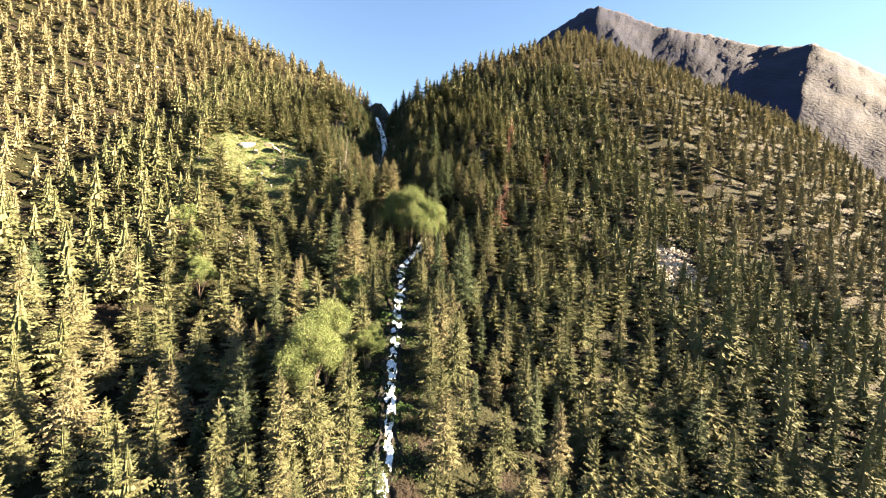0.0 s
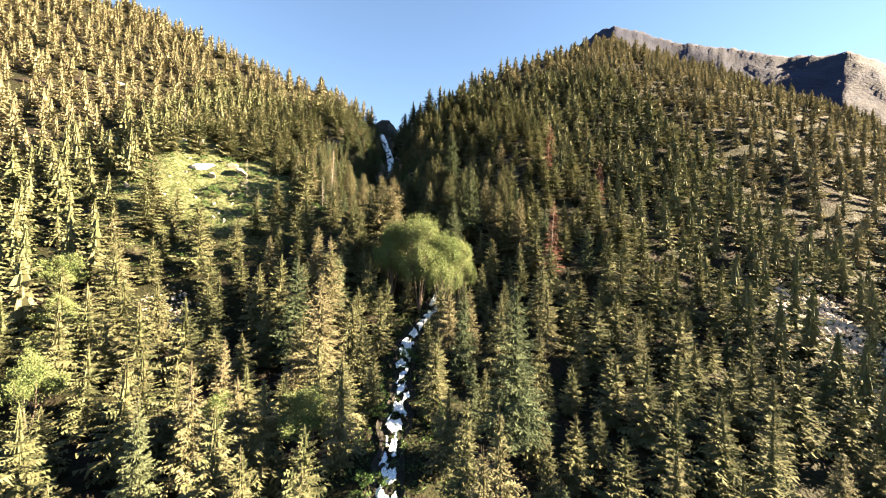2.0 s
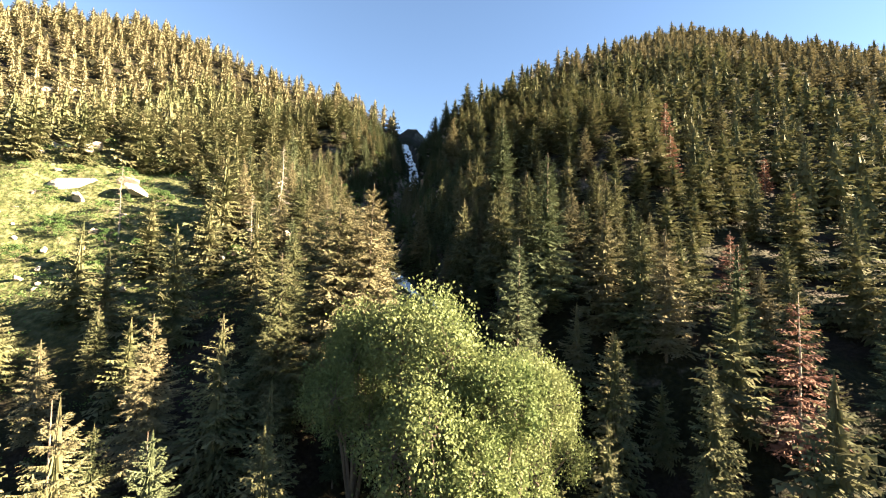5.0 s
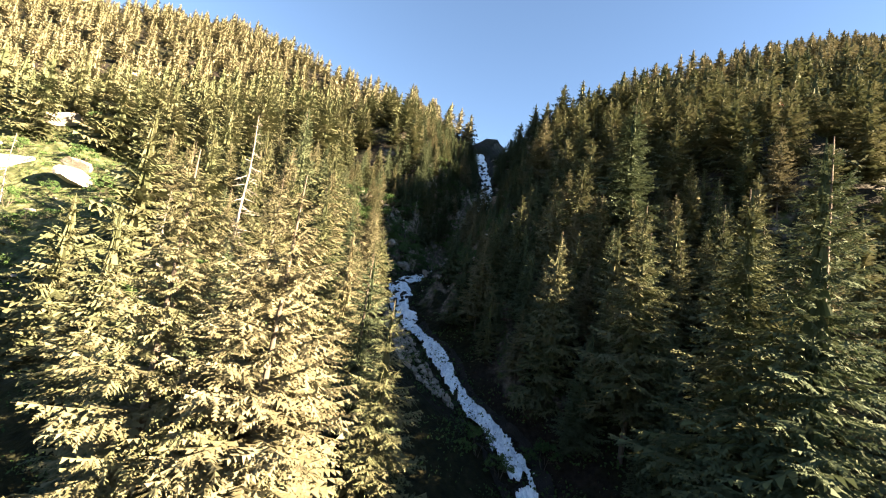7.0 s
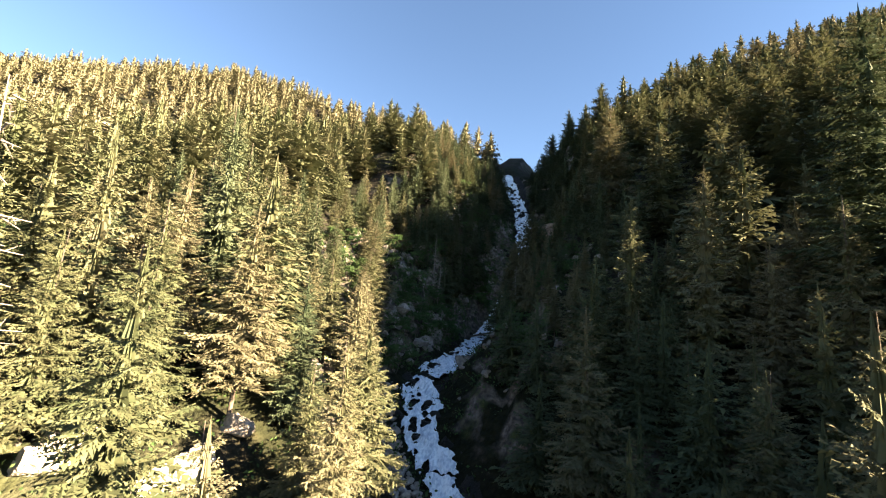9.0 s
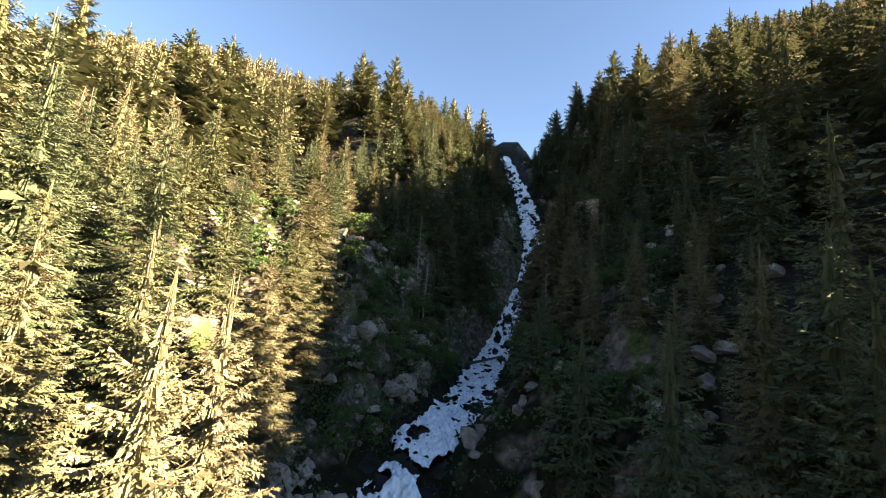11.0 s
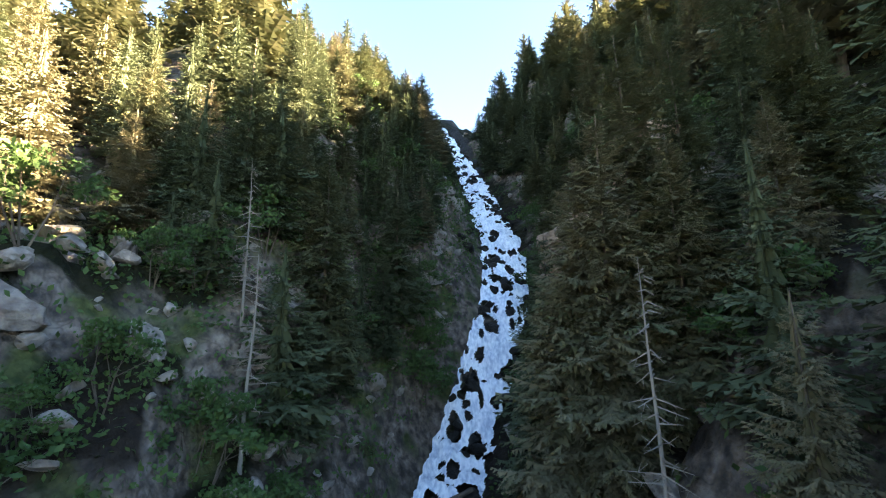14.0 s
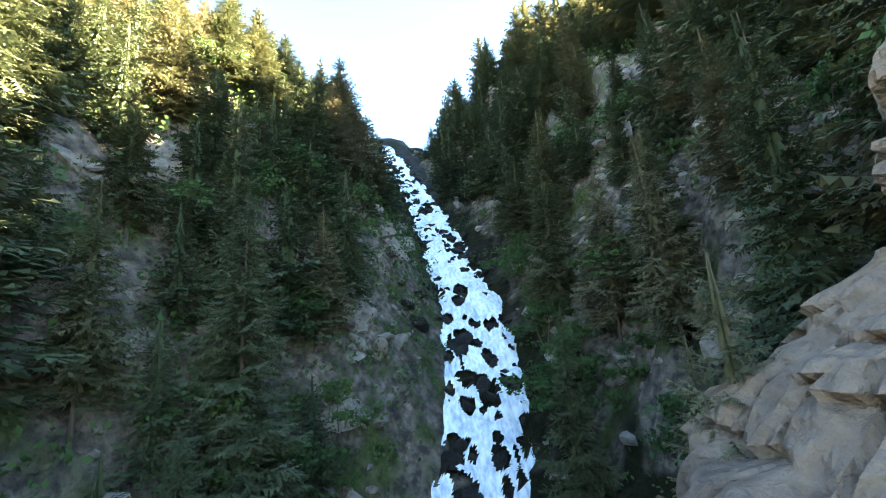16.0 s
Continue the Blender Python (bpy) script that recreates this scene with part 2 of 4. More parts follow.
def height(x, y, fine=True):
    x, y = np.asarray(x, float), np.asarray(y, float)
    crest = np.interp(x, CREST_X, CREST_Y)
    ye = np.minimum(y, crest)
    ye = np.where(ye < 20, 20 + (ye - 20) * 0.66, ye)
    up = np.maximum(0, ye - 160) ** 2 * 1e-3
    left = 26.9 - 0.14 * (x + 60) + 0.586 * (ye - 120) + 0.227 * up
    left = left + 0.1 * np.clip(-x - 80, 0, 160) * np.clip((ye - 120) / 150, 0, 1)
    left = left + 8 * np.exp(-(((x + 60) / 55) ** 2) - ((y - 88) / 50) ** 2) + 11 * np.exp(-(((x + 26) / 20) ** 2) - ((y - 58) / 28) ** 2)
    left = left + 6 * np.exp(-(((x + 80) / 24) ** 2) - ((y - 90) / 20) ** 2) + 10 * np.exp(-(((x + 40) / 15) ** 2) - ((y - 158) / 15) ** 2) - 5 * np.exp(-(((x + 29) / 9) ** 2) - ((y - 126) / 9) ** 2)
    right = 13.6 + 0.265 * (x - 20) + 0.651 * (ye - 90) + 0.335 * up - 0.94e-3 * np.maximum(0, x - 60) ** 2
    # Hump added east of the gully to keep its right side in shade.
    right = right + 9 * np.exp(-(((x - 48) / 17) ** 2) - ((y - 112) / 28) ** 2)
    right = right - 0.24 * np.clip(x - 32, 0, 110) * np.clip((185 - y) / 125, 0, 1)
    w = 1 / (1 + np.exp(-np.clip((x + 12) / 10, -30, 30)))
    s = left * (1 - w) + right * w - 0.4 * np.maximum(0, y - crest)
    dd, d = off_stream(x, y)
    k = np.clip((dd - 0.12) / 0.88, 0, 1)
    k = k * k * (3 - 2 * k) * 0.35 + k * 0.65
    k = np.maximum(k, np.clip((y - 225) / 40, 0, 1))
    z = np.interp(y, FALL_Y, FALL_Z) * (1 - k) + s * k
    z = np.maximum(z, -150 - 0.02 * np.abs(y))
    if fine:
        calm = np.clip((dd - 0.15) * 2.5, 0, 1)
        wall = np.exp(-((dd - 0.6) / 0.5) ** 2) * np.clip((y - 70) / 40, 0, 1) * np.clip((230 - y) / 30, 0, 1)
        z = z + calm * (2.2 * waves(x, y, 55, 3) + 0.8 * waves(x, y, 17, 4) + 0.3 * waves(x, y, 5.5, 5))
        ledge = np.round(2.2 * waves(x, y, 7.5, 12)) * 0.55 + np.round(1.8 * waves(x, y, 3.1, 13)) * 0.45
        z = z + calm * np.clip(wall * 1.5, 0, 1) * ledge
        z = z + calm * wall * (1.3 * np.abs(waves(x, y * 0.6, 9, 8)) + 0.7 * waves(x, y, 3.6, 9))
    return z


def mesh_of(name, verts, faces, material, smooth=False):
    """A mesh from arrays of points and of triangles or quads."""
    me = bpy.data.meshes.new(name)
    verts, faces = np.asarray(verts, np.float32), np.asarray(faces, np.int32)
    me.vertices.add(len(verts))
    me.vertices.foreach_set("co", verts.ravel())
    me.loops.add(faces.size)
    me.loops.foreach_set("vertex_index", faces.ravel())
    me.polygons.add(len(faces))
    me.polygons.foreach_set("loop_start", np.arange(0, faces.size, faces.shape[1], dtype=np.int32))
    me.polygons.foreach_set("use_smooth", np.full(len(faces), smooth))
    me.materials.append(material)
    me.update(calc_edges=True)
    return me


def part(name, me, parent, label=""):
    ob = new(name, me)
    ob.parent = parent
    return tagged(ob, label)


def grid_faces(nu, nv):
    i = np.arange(nu - 1)[:, None] * nv + np.arange(nv - 1)[None]
    return np.stack([i, i + nv, i + nv + 1, i + 1], -1).reshape(-1, 4)


def spaced(edges):
    """Coordinates in steps that change from stretch to stretch: (from, to, step) rows."""
    out = [np.arange(a, b, s) for a, b, s in edges]
    return np.concatenate(out + [[edges[-1][1]]])


gx = spaced([(-2600, -700, 100), (-700, -160, 9), (-160, -45, 2.5), (-45, 12, 0.6), (12, 130, 2.5), (130, 420, 9), (420, 2600, 100)])
gy = spaced([(-2600, -240, 100), (-240, 60, 3.5), (60, 100, 1.2), (100, 190, 0.6), (190, 300, 3.5), (300, 560, 9), (560, 2600, 100)])
GX, GY = np.meshgrid(gx, gy, indexing="ij")
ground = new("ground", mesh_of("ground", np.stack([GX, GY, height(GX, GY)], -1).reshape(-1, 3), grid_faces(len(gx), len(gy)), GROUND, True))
tagged(ground, "steep mountainside of dry grass, soil and bare grey rock", "ground", kind="structure")


def far_mountain():
    """The distant rocky range that stands behind the wooded spur."""
    az = np.radians(np.linspace(8, 78, 220))
    rr = np.linspace(900, 2300, 60)
    A, R = np.meshgrid(az, rr, indexing="ij")
    deg = np.degrees(A)
    top = np.interp(deg, [8, 18, 21.7, 27.3, 28.7, 31.5, 35.7, 40.6, 43.6, 46.3, 49.4, 51.2, 54, 56.8, 64, 78], [390, 740, 845, 945, 955, 920, 848, 802, 755, 719, 700, 694, 631, 561, 420, 250])
    k = np.clip((R - 900) / 800, 0, 1)
    x, y = np.sin(A) * R, -60 + np.cos(A) * R
    rise = top * k ** 0.9 - np.maximum(0, R - 1700) * 0.5
    z = rise + 6 * k * waves(x, y, 260, 21) + 8 * k * np.abs(waves(x, y, 60, 22)) + 3 * k * waves(x, y, 25, 23) - 60
    return mesh_of("mountain", np.stack([x, y, z], -1).reshape(-1, 3), grid_faces(len(az), len(rr)), FAR_HAZE_ROCK, True)


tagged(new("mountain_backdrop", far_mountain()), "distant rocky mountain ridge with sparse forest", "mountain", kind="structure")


# ---- the stream ----
def joined(pieces):
    V, F, n = [], [], 0
    for v, f in pieces:
        V.append(v)
        F.append(np.asarray(f) + n)
        n += len(v)
    return np.concatenate(V), np.concatenate(F)


def half_width(y):
    y = np.asarray(y, float)
    return (1 + 0.3 * np.clip(waves(y, 0 * y, 9, 36), -1, 1) * (y < 120)) * np.interp(y, [-150, 20, 60, 85, 110, 128, 140, 146, 150, 156, 165, 178, 186, 200], [0.8, 1.1, 1.2, 1.4, 2.0, 2.6, 2.1, 3.3, 2.9, 2.2, 1.9, 1.7, 2.0, 1.4])


def strip(y0, y1, step, wide, lift, rough, cols, seed):
    ys = np.arange(y0, y1, step)
    u = np.linspace(-1, 1, cols)
    Y, U = np.meshgrid(ys, u, indexing="ij")
    X, Z = stream(Y)
    X = X + U * half_width(Y) * wide + 0.35 * waves(Y, U * 0, 7, seed)
    Z = Z + lift + rough * waves(X, Y, 2.3, seed + 1) + rough * 0.6 * waves(X, Y, 0.9, seed + 2)
    return X, Y, Z, U


bx, by, bz, bu = strip(-150, 190, 0.5, 2.1, 0.12, 0.22, 22, 31)
bz = bz + 0.9 * np.maximum(0, np.abs(bu) - 0.55) * half_width(by) - 0.15
bed = new("stream_bed", mesh_of("stream_bed", np.stack([bx, by, bz], -1).reshape(-1, 3), grid_faces(*bx.shape), WET, True))
tagged(bed, "dark wet rocky bed of the mountain stream", "stream bed", kind="structure")


def stream_rocks(n, seed):
    """Rocks that part the white water, in clusters: x, y, half width and half length."""
    r = np.random.RandomState(seed)
    out = []
    while len(out) < n:
        y = r.uniform(136, 153) if r.rand() < 0.22 else r.uniform(97, 186)
        u = np.clip(r.normal(0, 0.62), -1.05, 1.05)
        for _ in range(r.randint(1, 4)):
            w = 0.2 + 0.52 * r.rand() ** 2.0
            yy = y + r.normal(0, 0.9)
            out.append((float(np.interp(yy, STREAM_Y, STREAM_X)) + (u + r.normal(0, 0.15)) * float(half_width(yy)), yy, w, w * r.uniform(0.7, 1.3)))
    return out


ROCKS = stream_rocks(310, 47)


def water(y0, y1, step, cols):
    """White water: one tumbling sheet with ragged edges, parted by the rocks that stand in it."""
    x, y, z, u = strip(y0, y1, step, 1.12, 0.42, 0.16, cols, 31)
    z = z + 0.2 * np.abs(waves(x, y * 0.6, 1.1, 46)) + 0.05 * waves(x, y, 0.5, 48) - 0.25 * np.maximum(0, np.abs(u) - 0.7)
    f = grid_faces(*x.shape)
    f = np.concatenate([f[:, [0, 1, 2]], f[:, [0, 2, 3]]])
    cx, cy, cu = (q.reshape(-1)[f].mean(1) for q in (x, y, u))
    shore = 0.86 + 0.16 * waves(cx, cy * 0.7, 2.4, 41) + 0.1 * waves(cx, cy, 0.9, 42)
    wet = np.abs(cu) < shore
    veil = waves(cx, cy * 0.4, 1.9, 43) + 0.3 * waves(cx, cy * 0.5, 0.8, 44)
    wet &= veil < np.interp(cy, [-150, 60, 95, 120, 146, 170, 186], [0.0, 0.2, 1.0, 1.5, 0.65, 0.9, 1.5])
    if y1 > 100:
        wob = 0.28 * waves(cx, cy, 0.8, 49)
        for rx, ry, w, ln in ROCKS:
            near = np.abs(cy - ry) < ln * 1.6
            d = ((cx[near] - rx) / w) ** 2 + ((cy[near] - ry) / ln) ** 2
            wet[near] &= d > 0.8 + wob[near]
    return np.stack([x, y, z], -1).reshape(-1, 3), f[wet]


WATER = joined([water(-150, 95, 0.3, 18), water(95, 190, 0.1, 54)])
tagged(new("water", mesh_of("white_water", *WATER, FOAM, True)), "white foaming water tumbling down the rocky gully", "waterfall", kind="structure")


# ---- plants ----
def feather(base, out, length, slope, curl, roll, teeth, wide, r):
    """Flat drooping fans of needles, one for each base: a spine with pointed side sprays on both hands."""
    n = len(base)
    side = np.stack([-out[:, 1], out[:, 0], 0 * roll], 1)
    side /= np.linalg.norm(side, axis=1)[:, None] + 1e-9
    side[:, 2] = np.clip(roll, -0.9, 0.9)
    s = np.linspace(0, 1, teeth + 1)
    P = base[:, None] + out[:, None] * (length[:, None] * s)[..., None]
    P[..., 2] += length[:, None] * (slope[:, None] * s + curl[:, None] * s * s)
    sk = s[:-1]
    w = wide * length[:, None] * (1 - sk) ** 0.6 * (0.45 + 0.55 * np.minimum(1, sk * 4)) * r.uniform(0.65, 1.3, (n, teeth))
    V = [P]
    for hand in (1, -1):
        T = P[:, :-1] + out[:, None] * (length[:, None] * r.uniform(0.7, 1.5, (n, teeth)) / teeth)[..., None] + hand * side[:, None] * w[..., None]
        T[..., 2] += length[:, None] * slope[:, None] / teeth - w * r.uniform(0.05, 0.8, (n, teeth))
        V.append(T)
    V = np.concatenate(V, 1)
    k = np.arange(teeth)
    F = np.concatenate([np.stack([k, k + 1, teeth + 1 + k], 1), np.stack([k + 1, k, 2 * teeth + 1 + k], 1)])
    F = F[None] + (np.arange(n) * V.shape[1])[:, None, None]
    return V.reshape(-1, 3), F.reshape(-1, 3)


def crown(h, spread, whorls, per, teeth, sprays, seed, bare=0.08, thin=1.0):
    """The boughs of a fir, in uneven whorls that droop below and rise towards the top. sprays: the points of each side twig, or 0 for plain fans."""
    r = np.random.RandomState(seed)
    t = np.concatenate([np.full(max(3, int(round(per * (1 - 0.4 * i / whorls)))), (i + 0.5) / whorls) for i in range(whorls)])
    t = np.clip(t + r.uniform(-0.6, 0.6, len(t)) / whorls, 0, 0.99)
    t = t[r.rand(len(t)) < thin]
    n = len(t)
    lobes = 1 + 0.16 * np.sin(t * r.uniform(9, 16) + r.uniform(0, 6)) * (1 - t)
    rad = (spread * (1 - t) ** 0.82 * (0.6 + 0.4 * np.minimum(1, (t + 0.02) * 6)) * lobes + 0.016 * h) * r.uniform(0.62, 1.12, n)
    a = np.arange(n) * 2.399 + r.uniform(-0.5, 0.5, n)
    out = np.stack([np.cos(a), np.sin(a), 0 * a], 1)
    base = np.stack([0 * a, 0 * a, h * (bare + (0.95 - bare) * t)], 1) + out * (0.04 * rad)[:, None]
    slope = -0.42 + 0.95 * t ** 1.3 + r.normal(0, 0.12, n)
    curl = r.uniform(0.0, 0.28, n)
    roll = r.normal(0, 0.3, n)
    if not sprays:
        return feather(base, out, rad, slope, curl, roll, teeth, 0.42, r)
    pieces = [feather(base, out, rad, slope, curl, roll, teeth, 0.12, r)]
    for hand in (1, -1):
        s = (np.arange(teeth)[None] + r.uniform(0.1, 0.9, (n, teeth))) / teeth * 0.93 + 0.04
        q = base[:, None] + out[:, None] * (rad[:, None] * s)[..., None]
        q[..., 2] += rad[:, None] * (slope[:, None] * s + curl[:, None] * s * s)
        way = out[:, None] * r.uniform(0.5, 1.0, (n, teeth, 1)) + hand * np.stack([-out[:, 1], out[:, 0], 0 * a], 1)[:, None] * r.uniform(0.5, 1.0, (n, teeth, 1))
        way = way.reshape(-1, 3)
        way /= np.linalg.norm(way, axis=1)[:, None]
        ln = (0.46 * rad[:, None] * (1 - s) ** 0.6 * (0.4 + 0.6 * np.minimum(1, s * 4)) * r.uniform(0.6, 1.25, (n, teeth)) + 0.1).reshape(-1)
        m = len(ln)
        pieces.append(feather(q.reshape(-1, 3), way, ln, r.uniform(-0.75, 0.1, m), r.uniform(-0.1, 0.25, m), r.normal(0, 0.5, m), sprays, 0.3 if sprays < 4 else 0.24, r))
    return joined(pieces)


def skirts(h, spread, layers, points, seed, bare=0.1, share=0.6):
    """The dense inner foliage of a fir: ragged overlapping tiers."""
    r = np.random.RandomState(seed + 500)
    V, F = [], []
    for i in range(layers):
        t = i / layers
        z0, z1 = h * (bare + (0.96 - bare) * t), h * min(0.995, bare + (0.97 - bare) * (t + 1.9 / layers))
        rad = share * spread * (1 - t) ** 0.8 * (0.55 + 0.45 * min(1, (t + 0.05) * 5)) * r.uniform(0.85, 1.15) + 0.03
        n, a0 = len(V), r.uniform(0, 6.28)
        V.append((r.uniform(-0.05, 0.05) * rad, r.uniform(-0.05, 0.05) * rad, z1))
        for k in range(2 * points):
            a = a0 + k * np.pi / points + r.uniform(-0.12, 0.12)
            q = rad * (r.uniform(0.8, 1.3) if k % 2 else r.uniform(0.4, 0.65))
            V.append((q * np.cos(a), q * np.sin(a), z0 - (0.22 if k % 2 else -0.25) * q * r.uniform(0.2, 1.4)))
        F += [(n, n + 1 + k, n + 1 + (k + 1) % (2 * points)) for k in range(2 * points)]
    return np.array(V), np.array(F)


def stem(h, r0, seed, sides=7, rings=7, lean=0.02):
    """A tapered trunk, slightly crooked."""
    r = np.random.RandomState(seed)
    t = np.linspace(-0.04, 1, rings)
    a = np.linspace(0, 2 * np.pi, sides, endpoint=False)
    cx, cy = np.cumsum(r.uniform(-lean, lean, rings)) * h * 0.2, np.cumsum(r.uniform(-lean, lean, rings)) * h * 0.2
    rad = r0 * (1 - t * 0.93) ** 0.9
    V = np.stack([cx[:, None] + rad[:, None] * np.cos(a), cy[:, None] + rad[:, None] * np.sin(a), (t * h)[:, None] + 0 * a], -1).reshape(-1, 3)
    i = np.arange(rings - 1)[:, None] * sides
    j = np.arange(sides)[None]
    F = np.stack([i + j, i + (j + 1) % sides, i + sides + (j + 1) % sides, i + sides + j], -1).reshape(-1, 4)
    return V, F


def limb(p, q, r0, r1, sides=4):
    """A straight tapered twig from p to q."""
    p, q = np.array(p, float), np.array(q, float)
    w = (q - p) / (np.linalg.norm(q - p) + 1e-6)
    u = np.cross(w, [0.3, 0.2, 0.93])
    u = u / np.linalg.norm(u)
    v = np.cross(w, u)
    a = np.linspace(0, 2 * np.pi, sides, endpoint=False)[:, None]
    ring = np.cos(a) * u + np.sin(a) * v
    V = np.concatenate([p + r0 * ring, q + r1 * ring])
    F = [(k, (k + 1) % sides, sides + (k + 1) % sides, sides + k) for k in range(sides)]
    return V, np.array(F)


def conifer(name, label, category, group, h, spread, seed, needle, whorls=26, per=8, teeth=7, sprays=2, bare=0.08, thin=1.0, wood=None, core=0.3):
    tree = new(name)
    tagged(tree, label, category, group)
    v, f = stem(h * 0.985, 0.007 * h + 0.04, seed)
    part("trunk", mesh_of("trunk", v, f, wood or BARK, True), tree)
    crowns = [crown(h, spread, whorls, per, teeth, sprays, seed, bare, thin)]
    if core:
        crowns.append(skirts(h, spread, 22, 12, seed, bare + 0.03, core * thin))
    v, f = joined(crowns)
    part("crown", mesh_of("crown", v, f, needle), tree)
    return tree


def snag(name, label, group, h, seed, n=46, twist=0.9):
    """A dead standing tree: bare grey trunk with broken drooping branches."""
    r = np.random.RandomState(seed)
    tree = new(name)
    tagged(tree, label, "dead tree", group)
    v, f = stem(h, 0.009 * h + 0.03, seed, lean=0.05)
    part("trunk", mesh_of("trunk", v, f, DEADWOOD, True), tree)
    bits = []
    for k in range(n):
        t = r.uniform(0.2, 0.97)
        a = r.uniform(0, 6.283)
        ln = (1.05 - t) * h * 0.17 * r.uniform(0.4, 1.1) + 0.3
        q = np.array([np.cos(a) * ln, np.sin(a) * ln, t * h - ln * r.uniform(0.0, 0.6)])
        bits.append(limb((0, 0, t * h), q, 0.045, 0.012))
        for _ in range(2):
            m = np.array([0, 0, t * h]) * 0.4 + q * 0.6
            bits.append(limb(m, m + r.uniform(-1, 1, 3) * ln * 0.35, 0.02, 0.006))
    v, f = joined(bits)
    part("bare_crown", mesh_of("bare_crown", v, f, DEADWOOD), tree)
    return tree


def broadleaf(name, label, group, h, spread, seed, clumps=46, leaves=90, stems=5, leaf=(0.1, 0.22), foliage=None):
    """A many-stemmed cottonwood or willow: limbs that fork, and a loose crown of small leaves in clumps."""
    r = np.random.RandomState(seed)
    tree = new(name)
    tagged(tree, label, "broadleaf tree", group)
    wood, heads = [], []
    lobes = []
    for k in range(stems):
        a = k * 6.283 / stems + r.uniform(-0.5, 0.5)
        p = np.array([r.uniform(-0.3, 0.3), r.uniform(-0.3, 0.3), -0.4])
        m = np.array([np.cos(a) * spread * 0.22, np.sin(a) * spread * 0.22, h * 0.36])
        wood.append(limb(p, m, 0.012 * h, 0.008 * h, 6))
        for q in range(2):
            b, rr = a + r.uniform(-0.7, 0.7), spread * (r.uniform(0.45, 0.8) if q else r.uniform(0.1, 0.4))
            c = np.array([np.cos(b) * rr, np.sin(b) * rr, h * (r.uniform(0.42, 0.66) if q else r.uniform(0.66, 0.86))])
            lobes.append((c, spread * r.uniform(0.24, 0.36), h * r.uniform(0.12, 0.17)))
            wood.append(limb(m, c, 0.006 * h, 0.003 * h, 5))
    for k in range(clumps):
        c, rad, tall = lobes[k % len(lobes)]
        d = r.normal(0, 1, 3) + [0, 0, 0.35]
        q = c + d / np.linalg.norm(d) * [rad, rad, tall] * r.uniform(0.7, 1.1)
        wood.append(limb(c, q, 0.003 * h, 0.001 * h))
        heads.append(q)
    v, f = joined([w for w in wood])
    part("trunk", mesh_of("trunk", v, f, BARK), tree)
    n = len(heads) * leaves
    c = np.repeat(np.array(heads), leaves, 0) + np.random.RandomState(seed + 1).normal(0, 1, (n, 3)) * [0.075 * spread, 0.075 * spread, 0.036 * h]
    rs = np.random.RandomState(seed + 2)
    u = rs.normal(0, 1, (n, 3))
    u /= np.linalg.norm(u, axis=1)[:, None]
    w = np.cross(u, rs.normal(0, 1, (n, 3)))
    w /= np.linalg.norm(w, axis=1)[:, None]
    s = rs.uniform(*leaf, (n, 1))
    v = np.stack([c - u * s, c + w * s * 0.55, c + u * s, c - w * s * 0.55], 1).reshape(-1, 3)
    f = np.arange(n * 4).reshape(-1, 4)
    part("crown", mesh_of("crown", v, f, foliage or LEAF), tree)
    return tree


def stand(proto, x, y, tall, turn, base_height, wide=1.0, z=None, lean=(0, 0)):
    """Plants a copy of proto at (x, y), so tall."""
    s = tall / base_height
    zz = float(height(x, y)) - 0.15 if z is None else z
    m = Matrix.Translation((x, y, zz)) @ Euler((radians(lean[0]), radians(lean[1]), turn)).to_matrix().to_4x4() @ Matrix.Diagonal((s * wide, s * wide, s, 1))
    return copy_thing(proto, m)


rng = np.random.RandomState(11)
FIR_LABEL = "tall dark green fir standing on the steep slope"
FIRS = [conifer("fir_tree", FIR_LABEL, "conifer", "firs on the slopes", 18.0, sp, sd, nd, wh, 8, 6, 3, ba, th)
        for sp, sd, nd, wh, ba, th in ((3.9, 1, NEEDLE, 26, 0.05, 1.0), (3.3, 2, NEEDLE, 28, 0.1, 0.95), (3.7, 3, NEEDLE, 24, 0.13, 0.85), (3.0, 4, NEEDLE_BLUE, 26, 0.08, 0.95), (4.3, 5, NEEDLE, 25, 0.04, 1.0))]
FINE = [conifer("fir_tree", "large fir with layered drooping boughs beside the gully", "conifer", "firs on the slopes", 18.0, sp, sd, nd, wh, 8, 9, 5, ba, th, None, 0.2)
        for sp, sd, nd, wh, ba, th in ((3.9, 11, NEEDLE, 28, 0.08, 0.95), (3.3, 12, NEEDLE, 27, 0.16, 0.85), (3.4, 13, NEEDLE_BLUE, 30, 0.06, 0.92))]
VERY = [conifer("fir_tree", "large fir with dense feathery boughs close to the stream", "conifer", "firs on the slopes", 18.0, sp, sd, nd, 36, 9, 12, 6, ba, th, None, 0)
        for sp, sd, nd, ba, th in ((4.0, 14, NEEDLE, 0.06, 1.0), (3.5, 15, NEEDLE, 0.1, 0.95), (3.2, 16, NEEDLE_BLUE, 0.06, 0.92))]
DEAD_FIR = conifer("dead_fir", "dying fir with rust-red needles among green firs", "conifer", "dead firs", 16.0, 2.6, 6, NEEDLE_DEAD, 22, 7, 6, 2, 0.1, 0.75, DEADWOOD, 0)
SNAG = snag("dead_tree", "bare grey dead conifer with broken branches", "dead trees", 15.0, 7)
POPLAR = broadleaf("broadleaf_tree", "light green cottonwood with several pale stems", "broadleaf trees by the stream", 9.0, 4.6, 8, 100, 160, 5, (0.06, 0.14))
